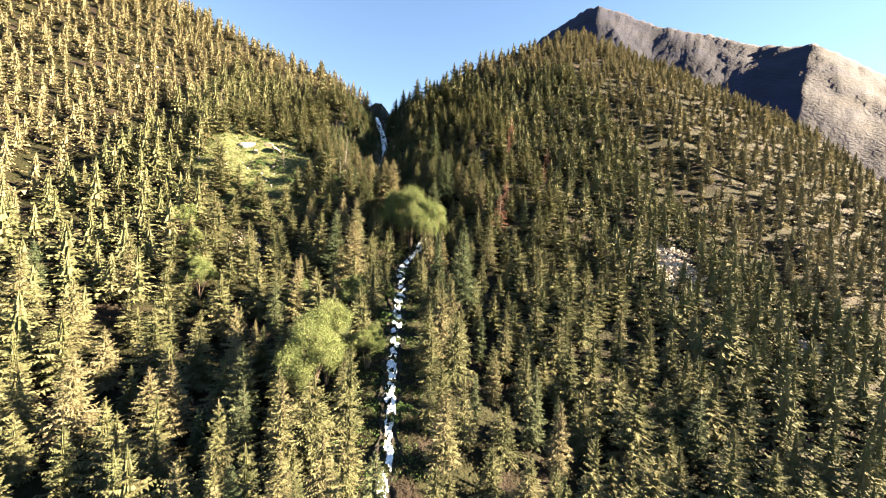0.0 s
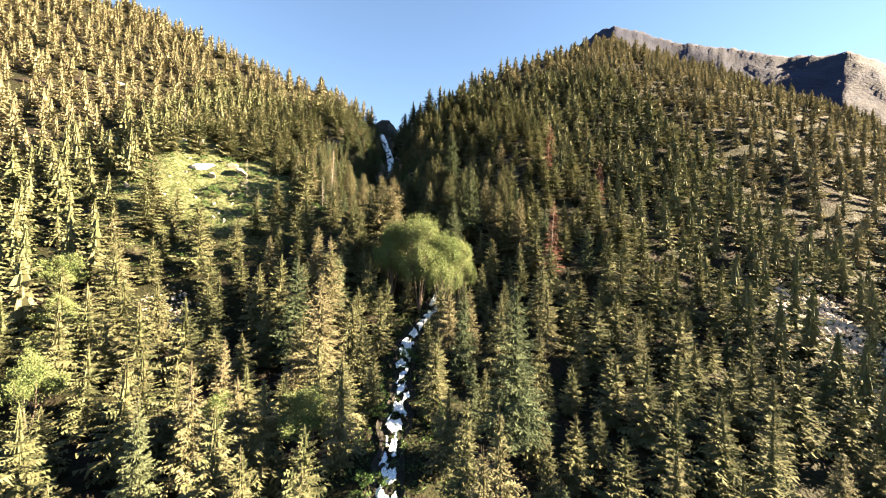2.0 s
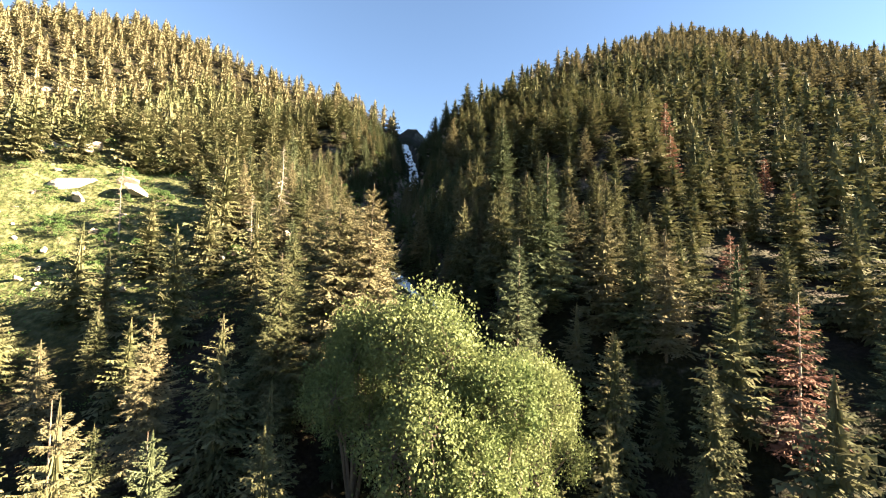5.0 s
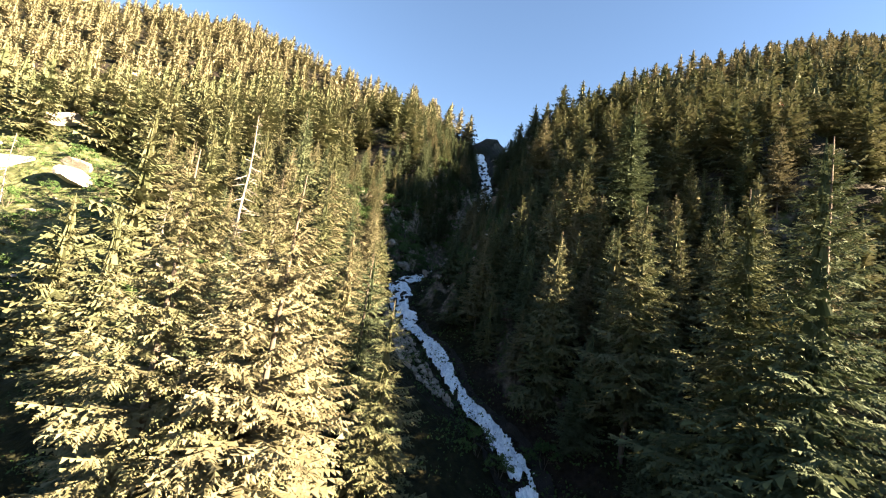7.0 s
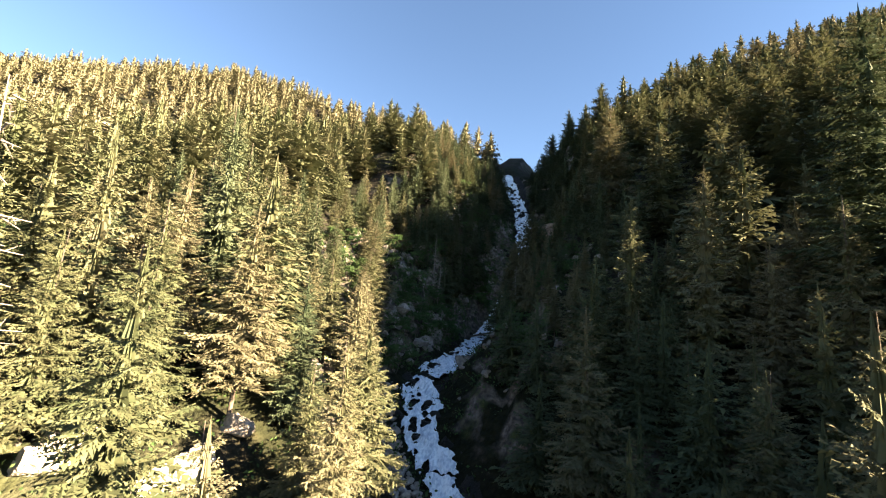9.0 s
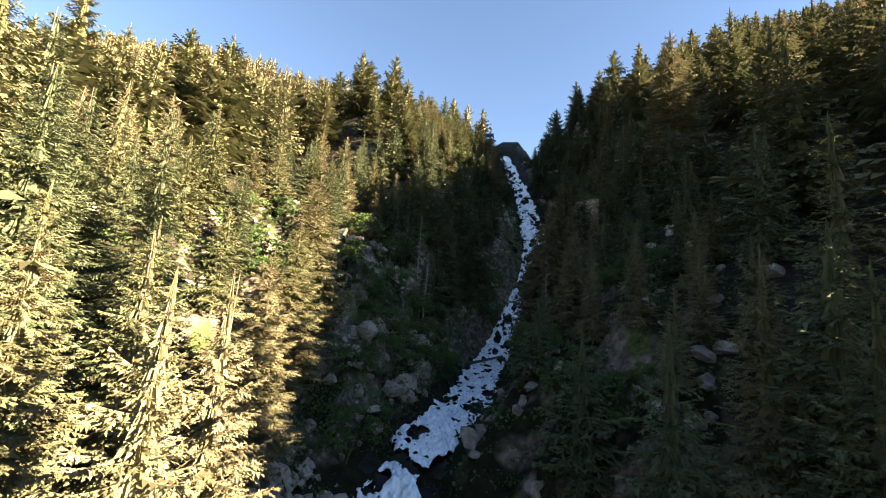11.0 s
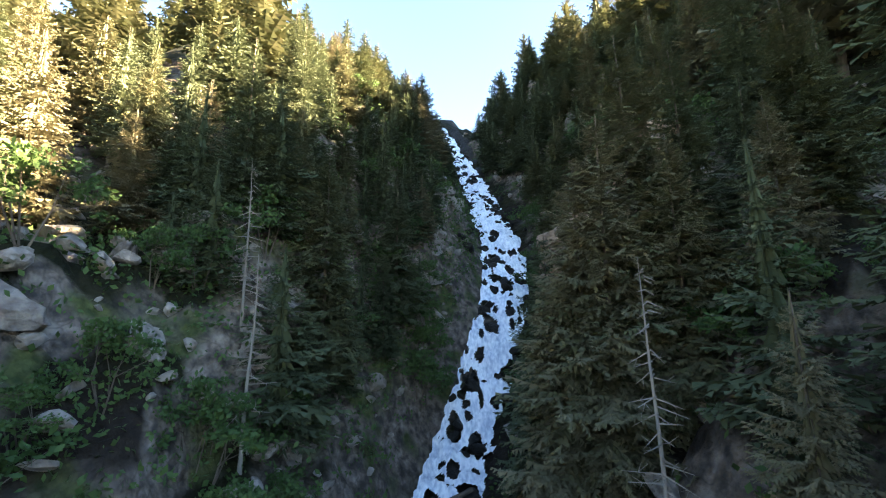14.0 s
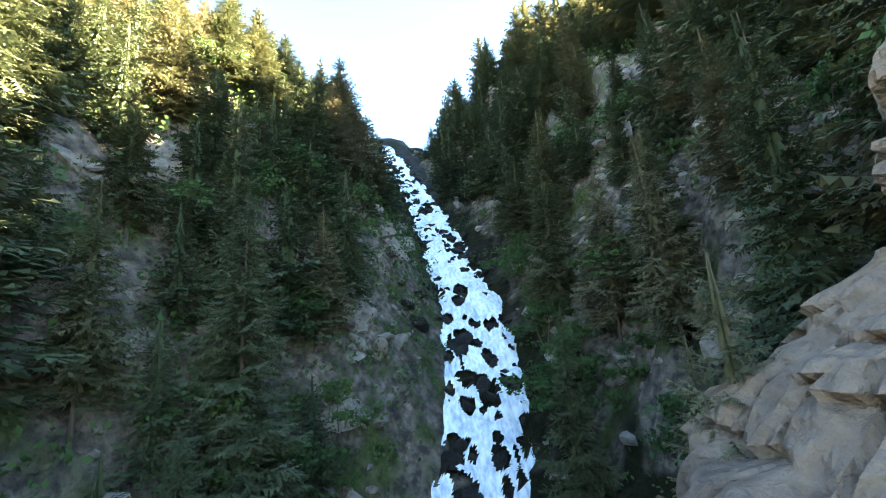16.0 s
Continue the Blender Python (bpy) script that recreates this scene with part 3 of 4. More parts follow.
SHRUB = broadleaf("shrub", "leafy green shrub on the stream bank", "shrubs", 3.0, 2.2, 9, 34, 44, 4, (0.05, 0.13), LEAF_SHADED)
BIG_POPLAR = broadleaf("broadleaf_tree", "tall light green cottonwood with a loose fine-leaved crown", "broadleaf trees by the stream", 20.0, 7.0, 10, 190, 240, 7, (0.07, 0.17))

# Stand-out trees, placed from the camera's view, as x, y and top height.
BESIDE = [(-8.1, 44.5, 10.2), (-11.5, 43.7, 10.5), (-14.2, 46.5, 8.0), (-17.0, 40.7, 1.2), (-17.4, 58.5, 13.3), (9.1, 41.0, 3.6)]
LANDMARK = [(-26.9, 34.9, -5.4), (-6.9, 56.5, 5.8), (15.9, 54.8, 18.0), (14.2, 58.2, 15.9), (11.8, 70.6, 17.3), (13.2, 73.5, 15.5),
            (23.7, 66.3, 15.3), (29.8, 66.4, 17.6), (14.9, 90.5, 38.2), (4.5, 128.0, 52.0), (-20.9, 4.7, -16.0), (-27.6, 15.0, -12.8), (-21.4, 18.9, -8.7),
            (26.8, 17.6, -11.0), (54.9, 44.0, -2.7), (94.7, 61.8, 2.2), (105, 39.1, -4.2), (9.3, -19.1, -15.2), (-18.7, 69.2, 15.5), (-19.5, 51.5, 5.5), (-10.8, 63.1, 8.9)]
LOWER = [(-63.1, -53.4, -41.2), (-53.0, -50.4, -45.0), (-50.2, -48.4, -45.2), (-38.1, -49.1, -40.6), (-67.5, -37.3, -41.4), (-32.5, -39.2, -39.0), (-2.3, -40.9, -33.6), (-2.4, -65.9, -44.8),
         (-13.7, -79.3, -45.6), (10.0, -72.3, -51.0), (29.2, -45.3, -40.8), (53.7, -26.1, -36.9), (47.4, -53.4, -46.1), (49.7, -60.0, -46.6), (120.0, -1.7, -37.0), (-79.2, -6.3, -23.8),
         (-87.2, -30.7, -27.3), (-76.6, -31.8, -32.7), (-93.1, -18.5, -25.7), (-55.2, 15.7, -18.2), (-46.7, 18.9, -18.7), (-39.4, 37.2, -10.5), (-28.6, 30.9, -20.2), (-20.3, 25.6, -12.8)]
UPPER = [(-22.3, 46.6, -4.9), (-17.6, 44.9, -7.3), (25.6, 11.0, -18.4), (46.4, 35.2, -2.2), (47.4, 25.6, -11.1), (40.4, 1.7, -22.1), (85.8, 38.8, -9.4), (143.6, 76.1, 10.3), (64.9, 6.4, -26.2),
         (-69.9, 26.5, -8.9), (74.8, 38.8, -8.3), (-38.7, 43.2, -6.5), (-27.4, 61.1, 0.2), (-24.0, 63.1, 3.3), (25.5, 56.6, 9.9), (28.4, 51.3, 8.6), (30.4, 48.6, 6.4), (81.5, 110.4, 52.6),
         (37.8, 45.8, 4.2), (44.0, 49.8, 1.6), (-68.3, 102.0, 33.3), (-73.4, 103.5, 32.2), (19.2, 50.5, -3.9), (-19.6, 70.5, 4.0), (-41.7, 76.4, 8.1), (-35.4, 85.7, 11.1), (17.1, 75.7, 14.7), (-24.3, 92.2, 12)]
# Several of these are added to screen the crag from the camera.
NEAR = [(-8.2, 113.5, 24.0), (-21.3, 131.3, 31.0), (-18.4, 139.0, 33.0), (-7.6, 125.2, 33.0), (-10.2, 124.4, 27.0), (-10.8, 127.0, 25.0), (-9.3, 124.0, 28.8), (-7.2, 123.0, 27.5), (-18.9, 136.8, 26.0), (-5.2, 121.2, 27.5),
        (-27.5, 134.2, 36.0), (-6.0, 124.2, 31.5), (-3.8, 121.6, 31.5)]
LIT = [(-27.0, 108.0, 26.0), (-29.5, 112.0, 27.5), (-31.0, 105.0, 25.5), (-25.5, 103.5, 21.5), (-34.0, 110.0, 29.0), (-31.0, 118.0, 31.0), (-35.0, 115.0, 32.0), (-24.0, 98.5, 19.0)]
SIDE = [(-7.5, 109.5, 17.0), (-3.0, 104.5, 19.0), (-1.0, 112.5, 24.0), (-8.4, 117.5, 21.5), (-5.0, 102.5, 16.0), (-4.0, 112.0, 22.0), (-1.5, 108.5, 23.0), (-6.5, 115.5, 20.5), (-2.0, 117.0, 24.0), (1.5, 113.0, 25.0), (3.0, 120.0, 28.0), (0.0, 124.5, 29.0), (-5.5, 107.0, 18.5)]
RED = [(51.7, 122.8, 51.4), (55.8, 91.5, 35.6), (78.6, 91.3, 29.5), (45.1, 57.0, 7.5), (70.0, 74.0, 18.5), (36.0, 35.0, -1.5)]
BARE = [(234.8, 123.4, 46), (-30.8, 63.4, 12.0), (-29.0, 71.0, 22.5), (-23.6, 127.7, 27.0), (-9.6, 120.6, 22.5), (-56.0, 68.0, 17.0), (-100.0, 120.0, 52.0)]
taken = []


def put_marked(rows, protos, base, least, most, wide=1.0):
    for i, (x, y, top) in enumerate(rows):
        g = float(height(x, y))
        stand(protos[i % len(protos)], x, y, min(most, max(least, top - g)), rng.uniform(0, 6.28), base, wide if top - g > least else 0.9 * wide, z=top - min(most, max(least, top - g)) if top - g > most else None)
        taken.append((x, y))


put_marked(BESIDE, VERY, 18.0, 8, 25, 1.2)
put_marked(LANDMARK, FINE, 18.0, 8, 23, 1.2)
put_marked(LOWER, FIRS, 18.0, 11, 22, 1.4)
put_marked(UPPER, FIRS, 18.0, 9, 22, 1.3)
put_marked(NEAR, VERY, 18.0, 6, 24, 1.1)
put_marked(LIT, VERY, 18.0, 7, 17, 1.3)
put_marked(SIDE, FINE, 18.0, 6, 16, 1.1)
put_marked(RED, [DEAD_FIR], 16.0, 10, 24, 1.4)
put_marked(BARE, [SNAG], 15.0, 8, 20)

# The camera's path; trees are kept low round it and out of its view.
CAM_WAY = np.array([r[1] for r in PATH])


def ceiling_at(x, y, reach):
    """How high a tree may reach here without blocking the camera's path and sight."""
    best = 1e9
    for a, b in zip(CAM_WAY[:-1], CAM_WAY[1:]):
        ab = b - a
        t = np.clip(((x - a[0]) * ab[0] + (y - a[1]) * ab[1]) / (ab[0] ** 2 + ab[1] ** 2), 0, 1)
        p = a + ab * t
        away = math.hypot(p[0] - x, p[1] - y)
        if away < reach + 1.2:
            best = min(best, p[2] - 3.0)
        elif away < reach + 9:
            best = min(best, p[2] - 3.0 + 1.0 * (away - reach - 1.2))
    # Kept low between path and stream, so the camera sees the water.
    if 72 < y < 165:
        sx, wx = np.interp(y, STREAM_Y, STREAM_X), np.interp(y, CAM_WAY[:, 1], CAM_WAY[:, 0])
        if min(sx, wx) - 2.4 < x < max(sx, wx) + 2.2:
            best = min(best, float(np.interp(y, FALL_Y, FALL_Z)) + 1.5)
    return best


def open_ground(x, y):
    """0 in closed forest, up to 1 where the slope is open."""
    o = np.exp(-(((x + 70) / 26) ** 2 + ((y - 78) / 30) ** 2)) * 1.1
    o += np.exp(-(((x + 54) / 15) ** 2 + ((y - 64) / 18) ** 2)) * 1.0
    o += np.exp(-(((x - 105) / 13) ** 2 + ((y - 18) / 19) ** 2)) * 1.7 + np.exp(-(((x - 122) / 10) ** 2 + ((y + 24) / 7) ** 2)) * 1.5 + np.exp(-(((x + 58) / 7) ** 2 + ((y - 26) / 7) ** 2)) * 1.6
    # Opened towards the camera, to keep the pale rock face in sight.
    o += np.exp(-(((x + 22) / 7) ** 2 + ((y - 74) / 9) ** 2)) * 1.6
    o += np.exp(-(((x + 165) / 30) ** 2 + ((y - 170) / 18) ** 2)) * 0.8
    return o + 0.12 * np.clip(waves(x, y, 60, 51), 0, 1)


def scatter(n, box, gap, seed, rim=0.14):
    """Places for trees inside the box, no two nearer than gap."""
    r = np.random.RandomState(seed)
    P = np.stack([r.uniform(box[0], box[1], n), r.uniform(box[2], box[3], n)], 1)
    dd, d = off_stream(P[:, 0], P[:, 1])
    # Open banks, and places where trees would hide the stream from the camera.
    kept_clear = (P[:, 1] > 55) & (P[:, 1] < 118) & (d > -9) & (d < 5.5) | (P[:, 1] >= 100) & (P[:, 1] < 168) & (np.abs(d) < 4.8) | (P[:, 1] > 104) & (P[:, 1] < 127) & (d < 0) & (d > -14)
    keep = ~kept_clear & ((dd > rim) | (P[:, 1] > 192)) & ((np.abs(d) > 3.2) | (P[:, 1] > 200)) & (r.rand(n) > open_ground(P[:, 0], P[:, 1]))
    cells, out = {}, []
    for x, y in taken:
        cells.setdefault((int(x // gap), int(y // gap)), []).append((x, y))
    for x, y in P[keep]:
        c = (int(x // gap), int(y // gap))
        if any(math.hypot(x - u, y - v) < gap for i in (-1, 0, 1) for j in (-1, 0, 1) for u, v in cells.get((c[0] + i, c[1] + j), ())):
            continue
        cells.setdefault(c, []).append((x, y))
        out.append((x, y))
    return out


# Single firs: first on the walls of the gully, then along the lower stream.
def plant(places, most, low, high, protos, keep):
    n = 0
    for x, y in places:
        if n >= most or not keep(x, y):
            continue
        g = float(height(x, y))
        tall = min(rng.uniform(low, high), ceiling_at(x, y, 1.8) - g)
        if tall < 3.0:
            continue
        stand(protos[rng.randint(len(protos))], x, y, tall, rng.uniform(0, 6.28), 18.0, rng.uniform(0.85, 1.15) * (1.0 if tall > 9 else 1.15), lean=(rng.uniform(-2, 2), rng.uniform(-2, 2)))
        taken.append((x, y))
        n += 1


plant(scatter(900, (-40, -14, 122, 172), 2.3, 60, 0.2), 28, 6, 11, FINE, lambda x, y: off_stream(x, y)[1] > -24)
plant(scatter(900, (-34, 8, 112, 162), 2.5, 61, 0.2), 45, 6, 12, FINE, lambda x, y: abs(off_stream(x, y)[1]) < 16)
plant(scatter(900, (-50, -22, 100, 140), 2.6, 59, 0.2), 24, 5, 10, FIRS, lambda x, y: off_stream(x, y)[1] > -26)
plant(scatter(1500, (-50, 50, -70, 98), 4.0, 66), 45, 10, 20, FIRS, lambda x, y: abs(off_stream(x, y)[1]) < 34)

for x, y, top, wide in ((-0.4, 32.0, -1.6, 0.85), (4.6, 30.0, -6.5, 0.9), (-7.5, 36.0, -3.5, 0.8), (9.5, 34.0, -7.5, 0.9)):
    stand(BIG_POPLAR, x, y, top - float(height(x, y)), rng.uniform(0, 6.28), 20.0, wide)
    taken.append((x, y))
for x, y, tall in ((-23.5, -40, 19), (-15, -40, 10), (-20, -12, 12), (-35, -8, 10), (-2, 38, 11), (-62, -5, 12), (-70, 12, 10), (-78, 22, 11)):
    stand(BIG_POPLAR if tall > 14 else POPLAR, x, y, tall, rng.uniform(0, 6.28), 20.0 if tall > 14 else 9.0, rng.uniform(0.85, 1.05))
    taken.append((x, y))
HOMES = [(DEAD_FIR, 60, 101), (SNAG, -22.1, 125.4), (POPLAR, -66, 4), (SHRUB, -30, 60), (BIG_POPLAR, -26, -46)]
for ob, x, y in HOMES + [(ob, rng.uniform(-45, -20), rng.uniform(-95, -60)) for ob in [*FIRS, *FINE, *VERY]]:
    ob.location = (x, y, 0)
    ob.scale = (0.55, 0.55, 0.55) if ob is SNAG else (1, 1, 1)
    ob.location.z = float(height(ob.location.x, ob.location.y)) - 0.1


def far_fir(seed, whorls, per, teeth, sprays, tiers, points, share):
    """A simpler fir, one unit high, with fewer and larger fans."""
    r = np.random.RandomState(seed)
    wide, bare = r.uniform(3.3, 4.7), r.uniform(0.0, 0.08)
    v, f = joined([crown(18.0, wide, whorls, per, teeth, sprays, seed, bare), skirts(18.0, wide, tiers, points, seed, bare, share)])
    return v / 18.0, f


def away_from_camera(x, y):
    return float(np.hypot(CAM_WAY[:, 0] - x, CAM_WAY[:, 1] - y).min())


def forest(name, label, places, seed, low, high, capped=False, needle=NEEDLE):
    """Many firs in one mesh: the finer kinds near the camera's path, the simpler ones far from it."""
    r = np.random.RandomState(seed)
    V, F, n = [], [], 0
    P = np.array(places)
    Z = height(P[:, 0], P[:, 1]) - 0.3
    for (x, y), z in zip(P, Z):
        far = away_from_camera(x, y)
        protos = CLOSE if capped or far < 24 else MID if far < 75 else FAR
        v, f = protos[r.randint(len(protos))]
        tall = r.uniform(low, high) * (1.15 if r.rand() < 0.15 else 1.0)
        if capped:
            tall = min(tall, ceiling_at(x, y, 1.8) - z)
        wide = tall * r.uniform(1.0, 1.4) * (1.1 if tall < 9 else 1.0) * (1.0 if far < 30 else 1.2)
        a = r.uniform(0, 6.28)
        c, s = np.cos(a) * wide, np.sin(a) * wide
        lx, ly = r.uniform(-0.03, 0.03, 2) * tall
        V.append(np.stack([x + v[:, 0] * c - v[:, 1] * s + lx * v[:, 2], y + v[:, 0] * s + v[:, 1] * c + ly * v[:, 2], z + v[:, 2] * tall], 1))
        F.append(f + n)
        n += len(v)
    return tagged(new(name, mesh_of(name, np.concatenate(V), np.concatenate(F), needle)), label, "forest", kind="stuff")


FAR = [far_fir(q, 13, 8, 3, 0, 7, 7, 0.45) for q in range(70, 82)]
MID = [far_fir(q, 24, 9, 6, 0, 12, 10, 0.3) for q in range(82, 90)]
CLOSE = [far_fir(q, 21, 8, 5, 2, 14, 12, 0.25) for q in range(90, 96)]
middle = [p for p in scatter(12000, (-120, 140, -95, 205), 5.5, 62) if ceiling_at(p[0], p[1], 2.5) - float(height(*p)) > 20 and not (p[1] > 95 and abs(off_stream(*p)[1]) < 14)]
forest("fir_forest", "dense fir forest on the lower slopes", middle, 63, 9, 17)
taken += middle
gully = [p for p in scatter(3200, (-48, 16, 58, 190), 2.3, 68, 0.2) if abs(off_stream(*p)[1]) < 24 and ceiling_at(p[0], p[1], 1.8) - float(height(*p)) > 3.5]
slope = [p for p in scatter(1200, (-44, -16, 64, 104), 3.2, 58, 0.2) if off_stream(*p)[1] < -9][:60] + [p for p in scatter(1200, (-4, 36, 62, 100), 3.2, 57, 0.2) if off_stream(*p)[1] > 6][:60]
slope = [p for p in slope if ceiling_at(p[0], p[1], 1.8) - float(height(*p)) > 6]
for x, y in slope:
    g = float(height(x, y))
    stand(FINE[rng.randint(3)], x, y, min(rng.uniform(8, 15), ceiling_at(x, y, 1.8) - g), rng.uniform(0, 6.28), 18.0, rng.uniform(1.0, 1.3))
taken += slope
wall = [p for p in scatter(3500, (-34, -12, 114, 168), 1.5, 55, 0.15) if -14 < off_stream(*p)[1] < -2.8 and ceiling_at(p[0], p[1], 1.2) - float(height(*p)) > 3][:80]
forest("wall_firs", "young firs rooted in the rocky gully wall", wall, 54, 3.5, 8, True, NEEDLE_BLUE)
taken += wall
gully = [p for p in gully if p[1] > 126 or off_stream(*p)[1] > 0]
gully = [p for p in gully if p[1] > 100 or p[0] > np.interp(p[1], STREAM_Y, STREAM_X)][:140]
forest("gully_firs", "crowded young firs on the shaded gully walls", gully, 69, 4.5, 11, True, NEEDLE_BLUE)
taken += gully
FARP = scatter(40000, (-460, 380, -150, 420), 6.6, 64)
FARP = [p for p in FARP if not (-120 < p[0] < 140 and -95 < p[1] < 205) and p[1] < np.interp(p[0], CREST_X, CREST_Y) + 14 and (p[0] > -35 - 0.75 * (p[1] + 130) or p[0] > -23 - 1.75 * (p[1] - 46) > -500) and p[0] < 10 + 1.54 * (p[1] + 130)]
forest("distant_forest", "fir forest covering the mountainsides", FARP, 65, 9, 15)


# ---- rocks ----
def boulder(seed, rough=0.16, sub=2, flat=0.75):
    """An angular stone about one unit across."""
    r = np.random.RandomState(seed)
    bm = bmesh.new()
    bmesh.ops.create_icosphere(bm, subdivisions=sub, radius=0.5)
    cuts = [(r.normal(0, 1, 3), r.uniform(0.2, 0.38)) for _ in range(11)]
    cuts = [(c / np.linalg.norm(c), d) for c, d in cuts]
    for v in bm.verts:
        p = np.array(v.co)
        for c, d in cuts:
            over = p @ c - d
            if over > 0:
                p = p - c * over
        p = p * (1 + r.uniform(-rough, rough) * 0.35)
        v.co = (p[0], p[1], p[2] * flat)
    V = np.array([v.co[:] for v in bm.verts])
    F = np.array([[v.index for v in f.verts] for f in bm.faces])
    bm.free()
    return V, F


STONES = [boulder(s, 0.2) for s in range(90, 98)]


def stones_at(name, label, n, seed, where, size, material, single=False, group=""):
    """Stones strewn by where(r), each as a thing of its own or all as one heap."""
    r = np.random.RandomState(seed)
    meshes = [mesh_of(name, v, f, material) for v, f in STONES] if single else None
    bits = []
    for _ in range(n):
        x, y = where(r)
        s = r.uniform(*size) * r.choice([0.6, 1, 1, 1.5])
        z = float(height(x, y))
        m = Matrix.Translation((x, y, z + 0.16 * s)) @ Euler(tuple(r.uniform(0, 6.28, 3) * (0.12, 0.12, 1))).to_matrix().to_4x4() @ Matrix.Diagonal((s * r.uniform(0.8, 1.3), s * r.uniform(0.7, 1.1), s * r.uniform(0.7, 1.1), 1))
        k = r.randint(len(STONES))
        if single:
            ob = new(name, meshes[k])
            ob.matrix_world = m
            tagged(ob, label, "boulder", group)
        else:
            v, f = STONES[k]
            M = np.array(m)
            bits.append((v @ M[:3, :3].T + M[:3, 3], f))
    if not single:
        v, f = joined(bits)
        tagged(new(name, mesh_of(name, v, f, material)), label, "stones", kind="stuff")


def in_stream(y0, y1, wide):
    def where(r):
        y = r.uniform(y0, y1)
        return float(np.interp(y, STREAM_Y, STREAM_X)) + r.uniform(-wide, wide) * float(half_width(y)), y
    return where


def beside(y0, y1, a, b):
    def where(r):
        y = r.uniform(y0, y1)
        return float(np.interp(y, STREAM_Y, STREAM_X)) + r.uniform(a, b), y
    return where


rock_meshes = [mesh_of("boulder", v, f, WET) for v, f in STONES]
for i, (x, y, w, ln) in enumerate(ROCKS):
    ob = new("boulder", rock_meshes[i % len(rock_meshes)])
    tilt = math.atan(float(np.interp(y + 0.6, FALL_Y, FALL_Z) - np.interp(y - 0.6, FALL_Y, FALL_Z)) / 1.2)
    ob.matrix_world = Matrix.Translation((x, y, float(np.interp(y, FALL_Y, FALL_Z)) + 0.28)) @ Euler((tilt, 0, i * 2.4)).to_matrix().to_4x4() @ Matrix.Diagonal((2.3 * w, 2.3 * ln, 1.7 * w, 1))
    tagged(ob, "dark wet boulder splashed by the white water", "boulder", "boulders in the falls")
stones_at("stream_stones", "dark wet stones along the stream", 260, 102, in_stream(-60, 185, 1.7), (0.5, 1.2), WET)
stones_at("talus", "pale broken stones on the stream bank", 900, 103, beside(78, 104, -9, -2.5), (0.35, 0.9), PALE_ROCK)
stones_at("boulder", "pale angular boulder on the sunny slope", 60, 104, lambda r: (r.uniform(-100, -30), r.uniform(55, 92)), (0.7, 1.9), PALE_ROCK, True, "boulders on the slope")
stones_at("rock", "grey angular block jutting from the gully wall", 190, 108, beside(108, 165, -15, -3.4), (0.6, 1.7), ROCK, True, "blocks on the gully wall")
stones_at("rock", "shaded grey block on the gully side", 80, 109, beside(108, 165, 3.4, 15), (0.7, 1.6), ROCK, True, "blocks on the gully wall")
stones_at("outcrop", "grey angular rock outcrops on the gully wall", 1400, 105, beside(102, 180, -22, -3.0), (0.3, 1.0), ROCK)
stones_at("outcrop", "grey broken rock on the shaded gully wall", 420, 106, beside(100, 190, 3.2, 22), (0.5, 1.5), ROCK)
stones_at("scree", "pale grey scree in a bare chute", 1700, 107, lambda r: (lambda k: (106 - 4 * k + r.normal(0, 4.5 + 2.5 * abs(k)), 19 - 13 * k + r.normal(0, 4)))(r.uniform(-1.3, 1.3)), (0.5, 1.5), PALE_ROCK)
stones_at("scree", "pale grey stones on a bare shelf", 260, 117, lambda r: (r.normal(122, 6), r.normal(-24, 3)), (0.5, 1.4), PALE_ROCK)
stones_at("gravel", "grey gravel in a small bare clearing", 420, 118, lambda r: (r.normal(-58.5, 3), r.normal(26, 2.6)), (0.3, 0.9), PALE_ROCK)
SLABS = [(-75, 80, 9), (-62, 81, 8), (-66, 84, 6), (-82, 92, 10), (-90, 96, 9), (-70, 76, 6), (-34, 65, 3), (-30, 78, 3.5), (-24, 78, 4), (-26, 76, 3), (-104, 103, 6), (-166, 169, 9), (-158, 172, 7)]
for i, (x, y, s) in enumerate(SLABS):
    ob = new("rock", mesh_of("rock", *boulder(200 + i, 0.12, 3), PALE_ROCK))
    ob.matrix_world = Matrix.Translation((x, y, float(height(x, y)) + 0.05 * s)) @ Euler((0.5, 0.1 * (i % 3 - 1), i * 1.7)).to_matrix().to_4x4() @ Matrix.Diagonal((s, s * 0.75, s * 0.4, 1))
    tagged(ob, "large pale rock slab on the open grassy slope", "rock", "slabs on the slope")


def wall_slabs(n, seed, y0, y1, d0, d1, size):
    """Faces of bare bedrock that lie in the gully's wall, tilted as it is."""
    r = np.random.RandomState(seed)
    for i in range(n):
        y = r.uniform(y0, y1)
        x = float(np.interp(y, STREAM_Y, STREAM_X)) + r.uniform(d0, d1)
        k = 1.5
        nor = Vector((-(float(height(x + k, y, False)) - float(height(x - k, y, False))) / (2 * k), -(float(height(x, y + k, False)) - float(height(x, y - k, False))) / (2 * k), 1)).normalized()
        s = r.uniform(*size)
        ob = new("rock", mesh_of("rock", *boulder(300 + seed + i, 0.22, 3, 1.0), ROCK))
        ob.matrix_world = Matrix.Translation((x, y, float(height(x, y)) - 0.1 * s)) @ nor.to_track_quat("Z", "Y").to_matrix().to_4x4() @ Euler((r.normal(0, 0.2), r.normal(0, 0.2), r.uniform(0, 6.28))).to_matrix().to_4x4() @ Matrix.Diagonal((s, s * r.uniform(0.5, 0.8), s * r.uniform(0.3, 0.5), 1))
        tagged(ob, "cracked grey bedrock face in the gully wall", "rock", "bedrock faces in the gully")


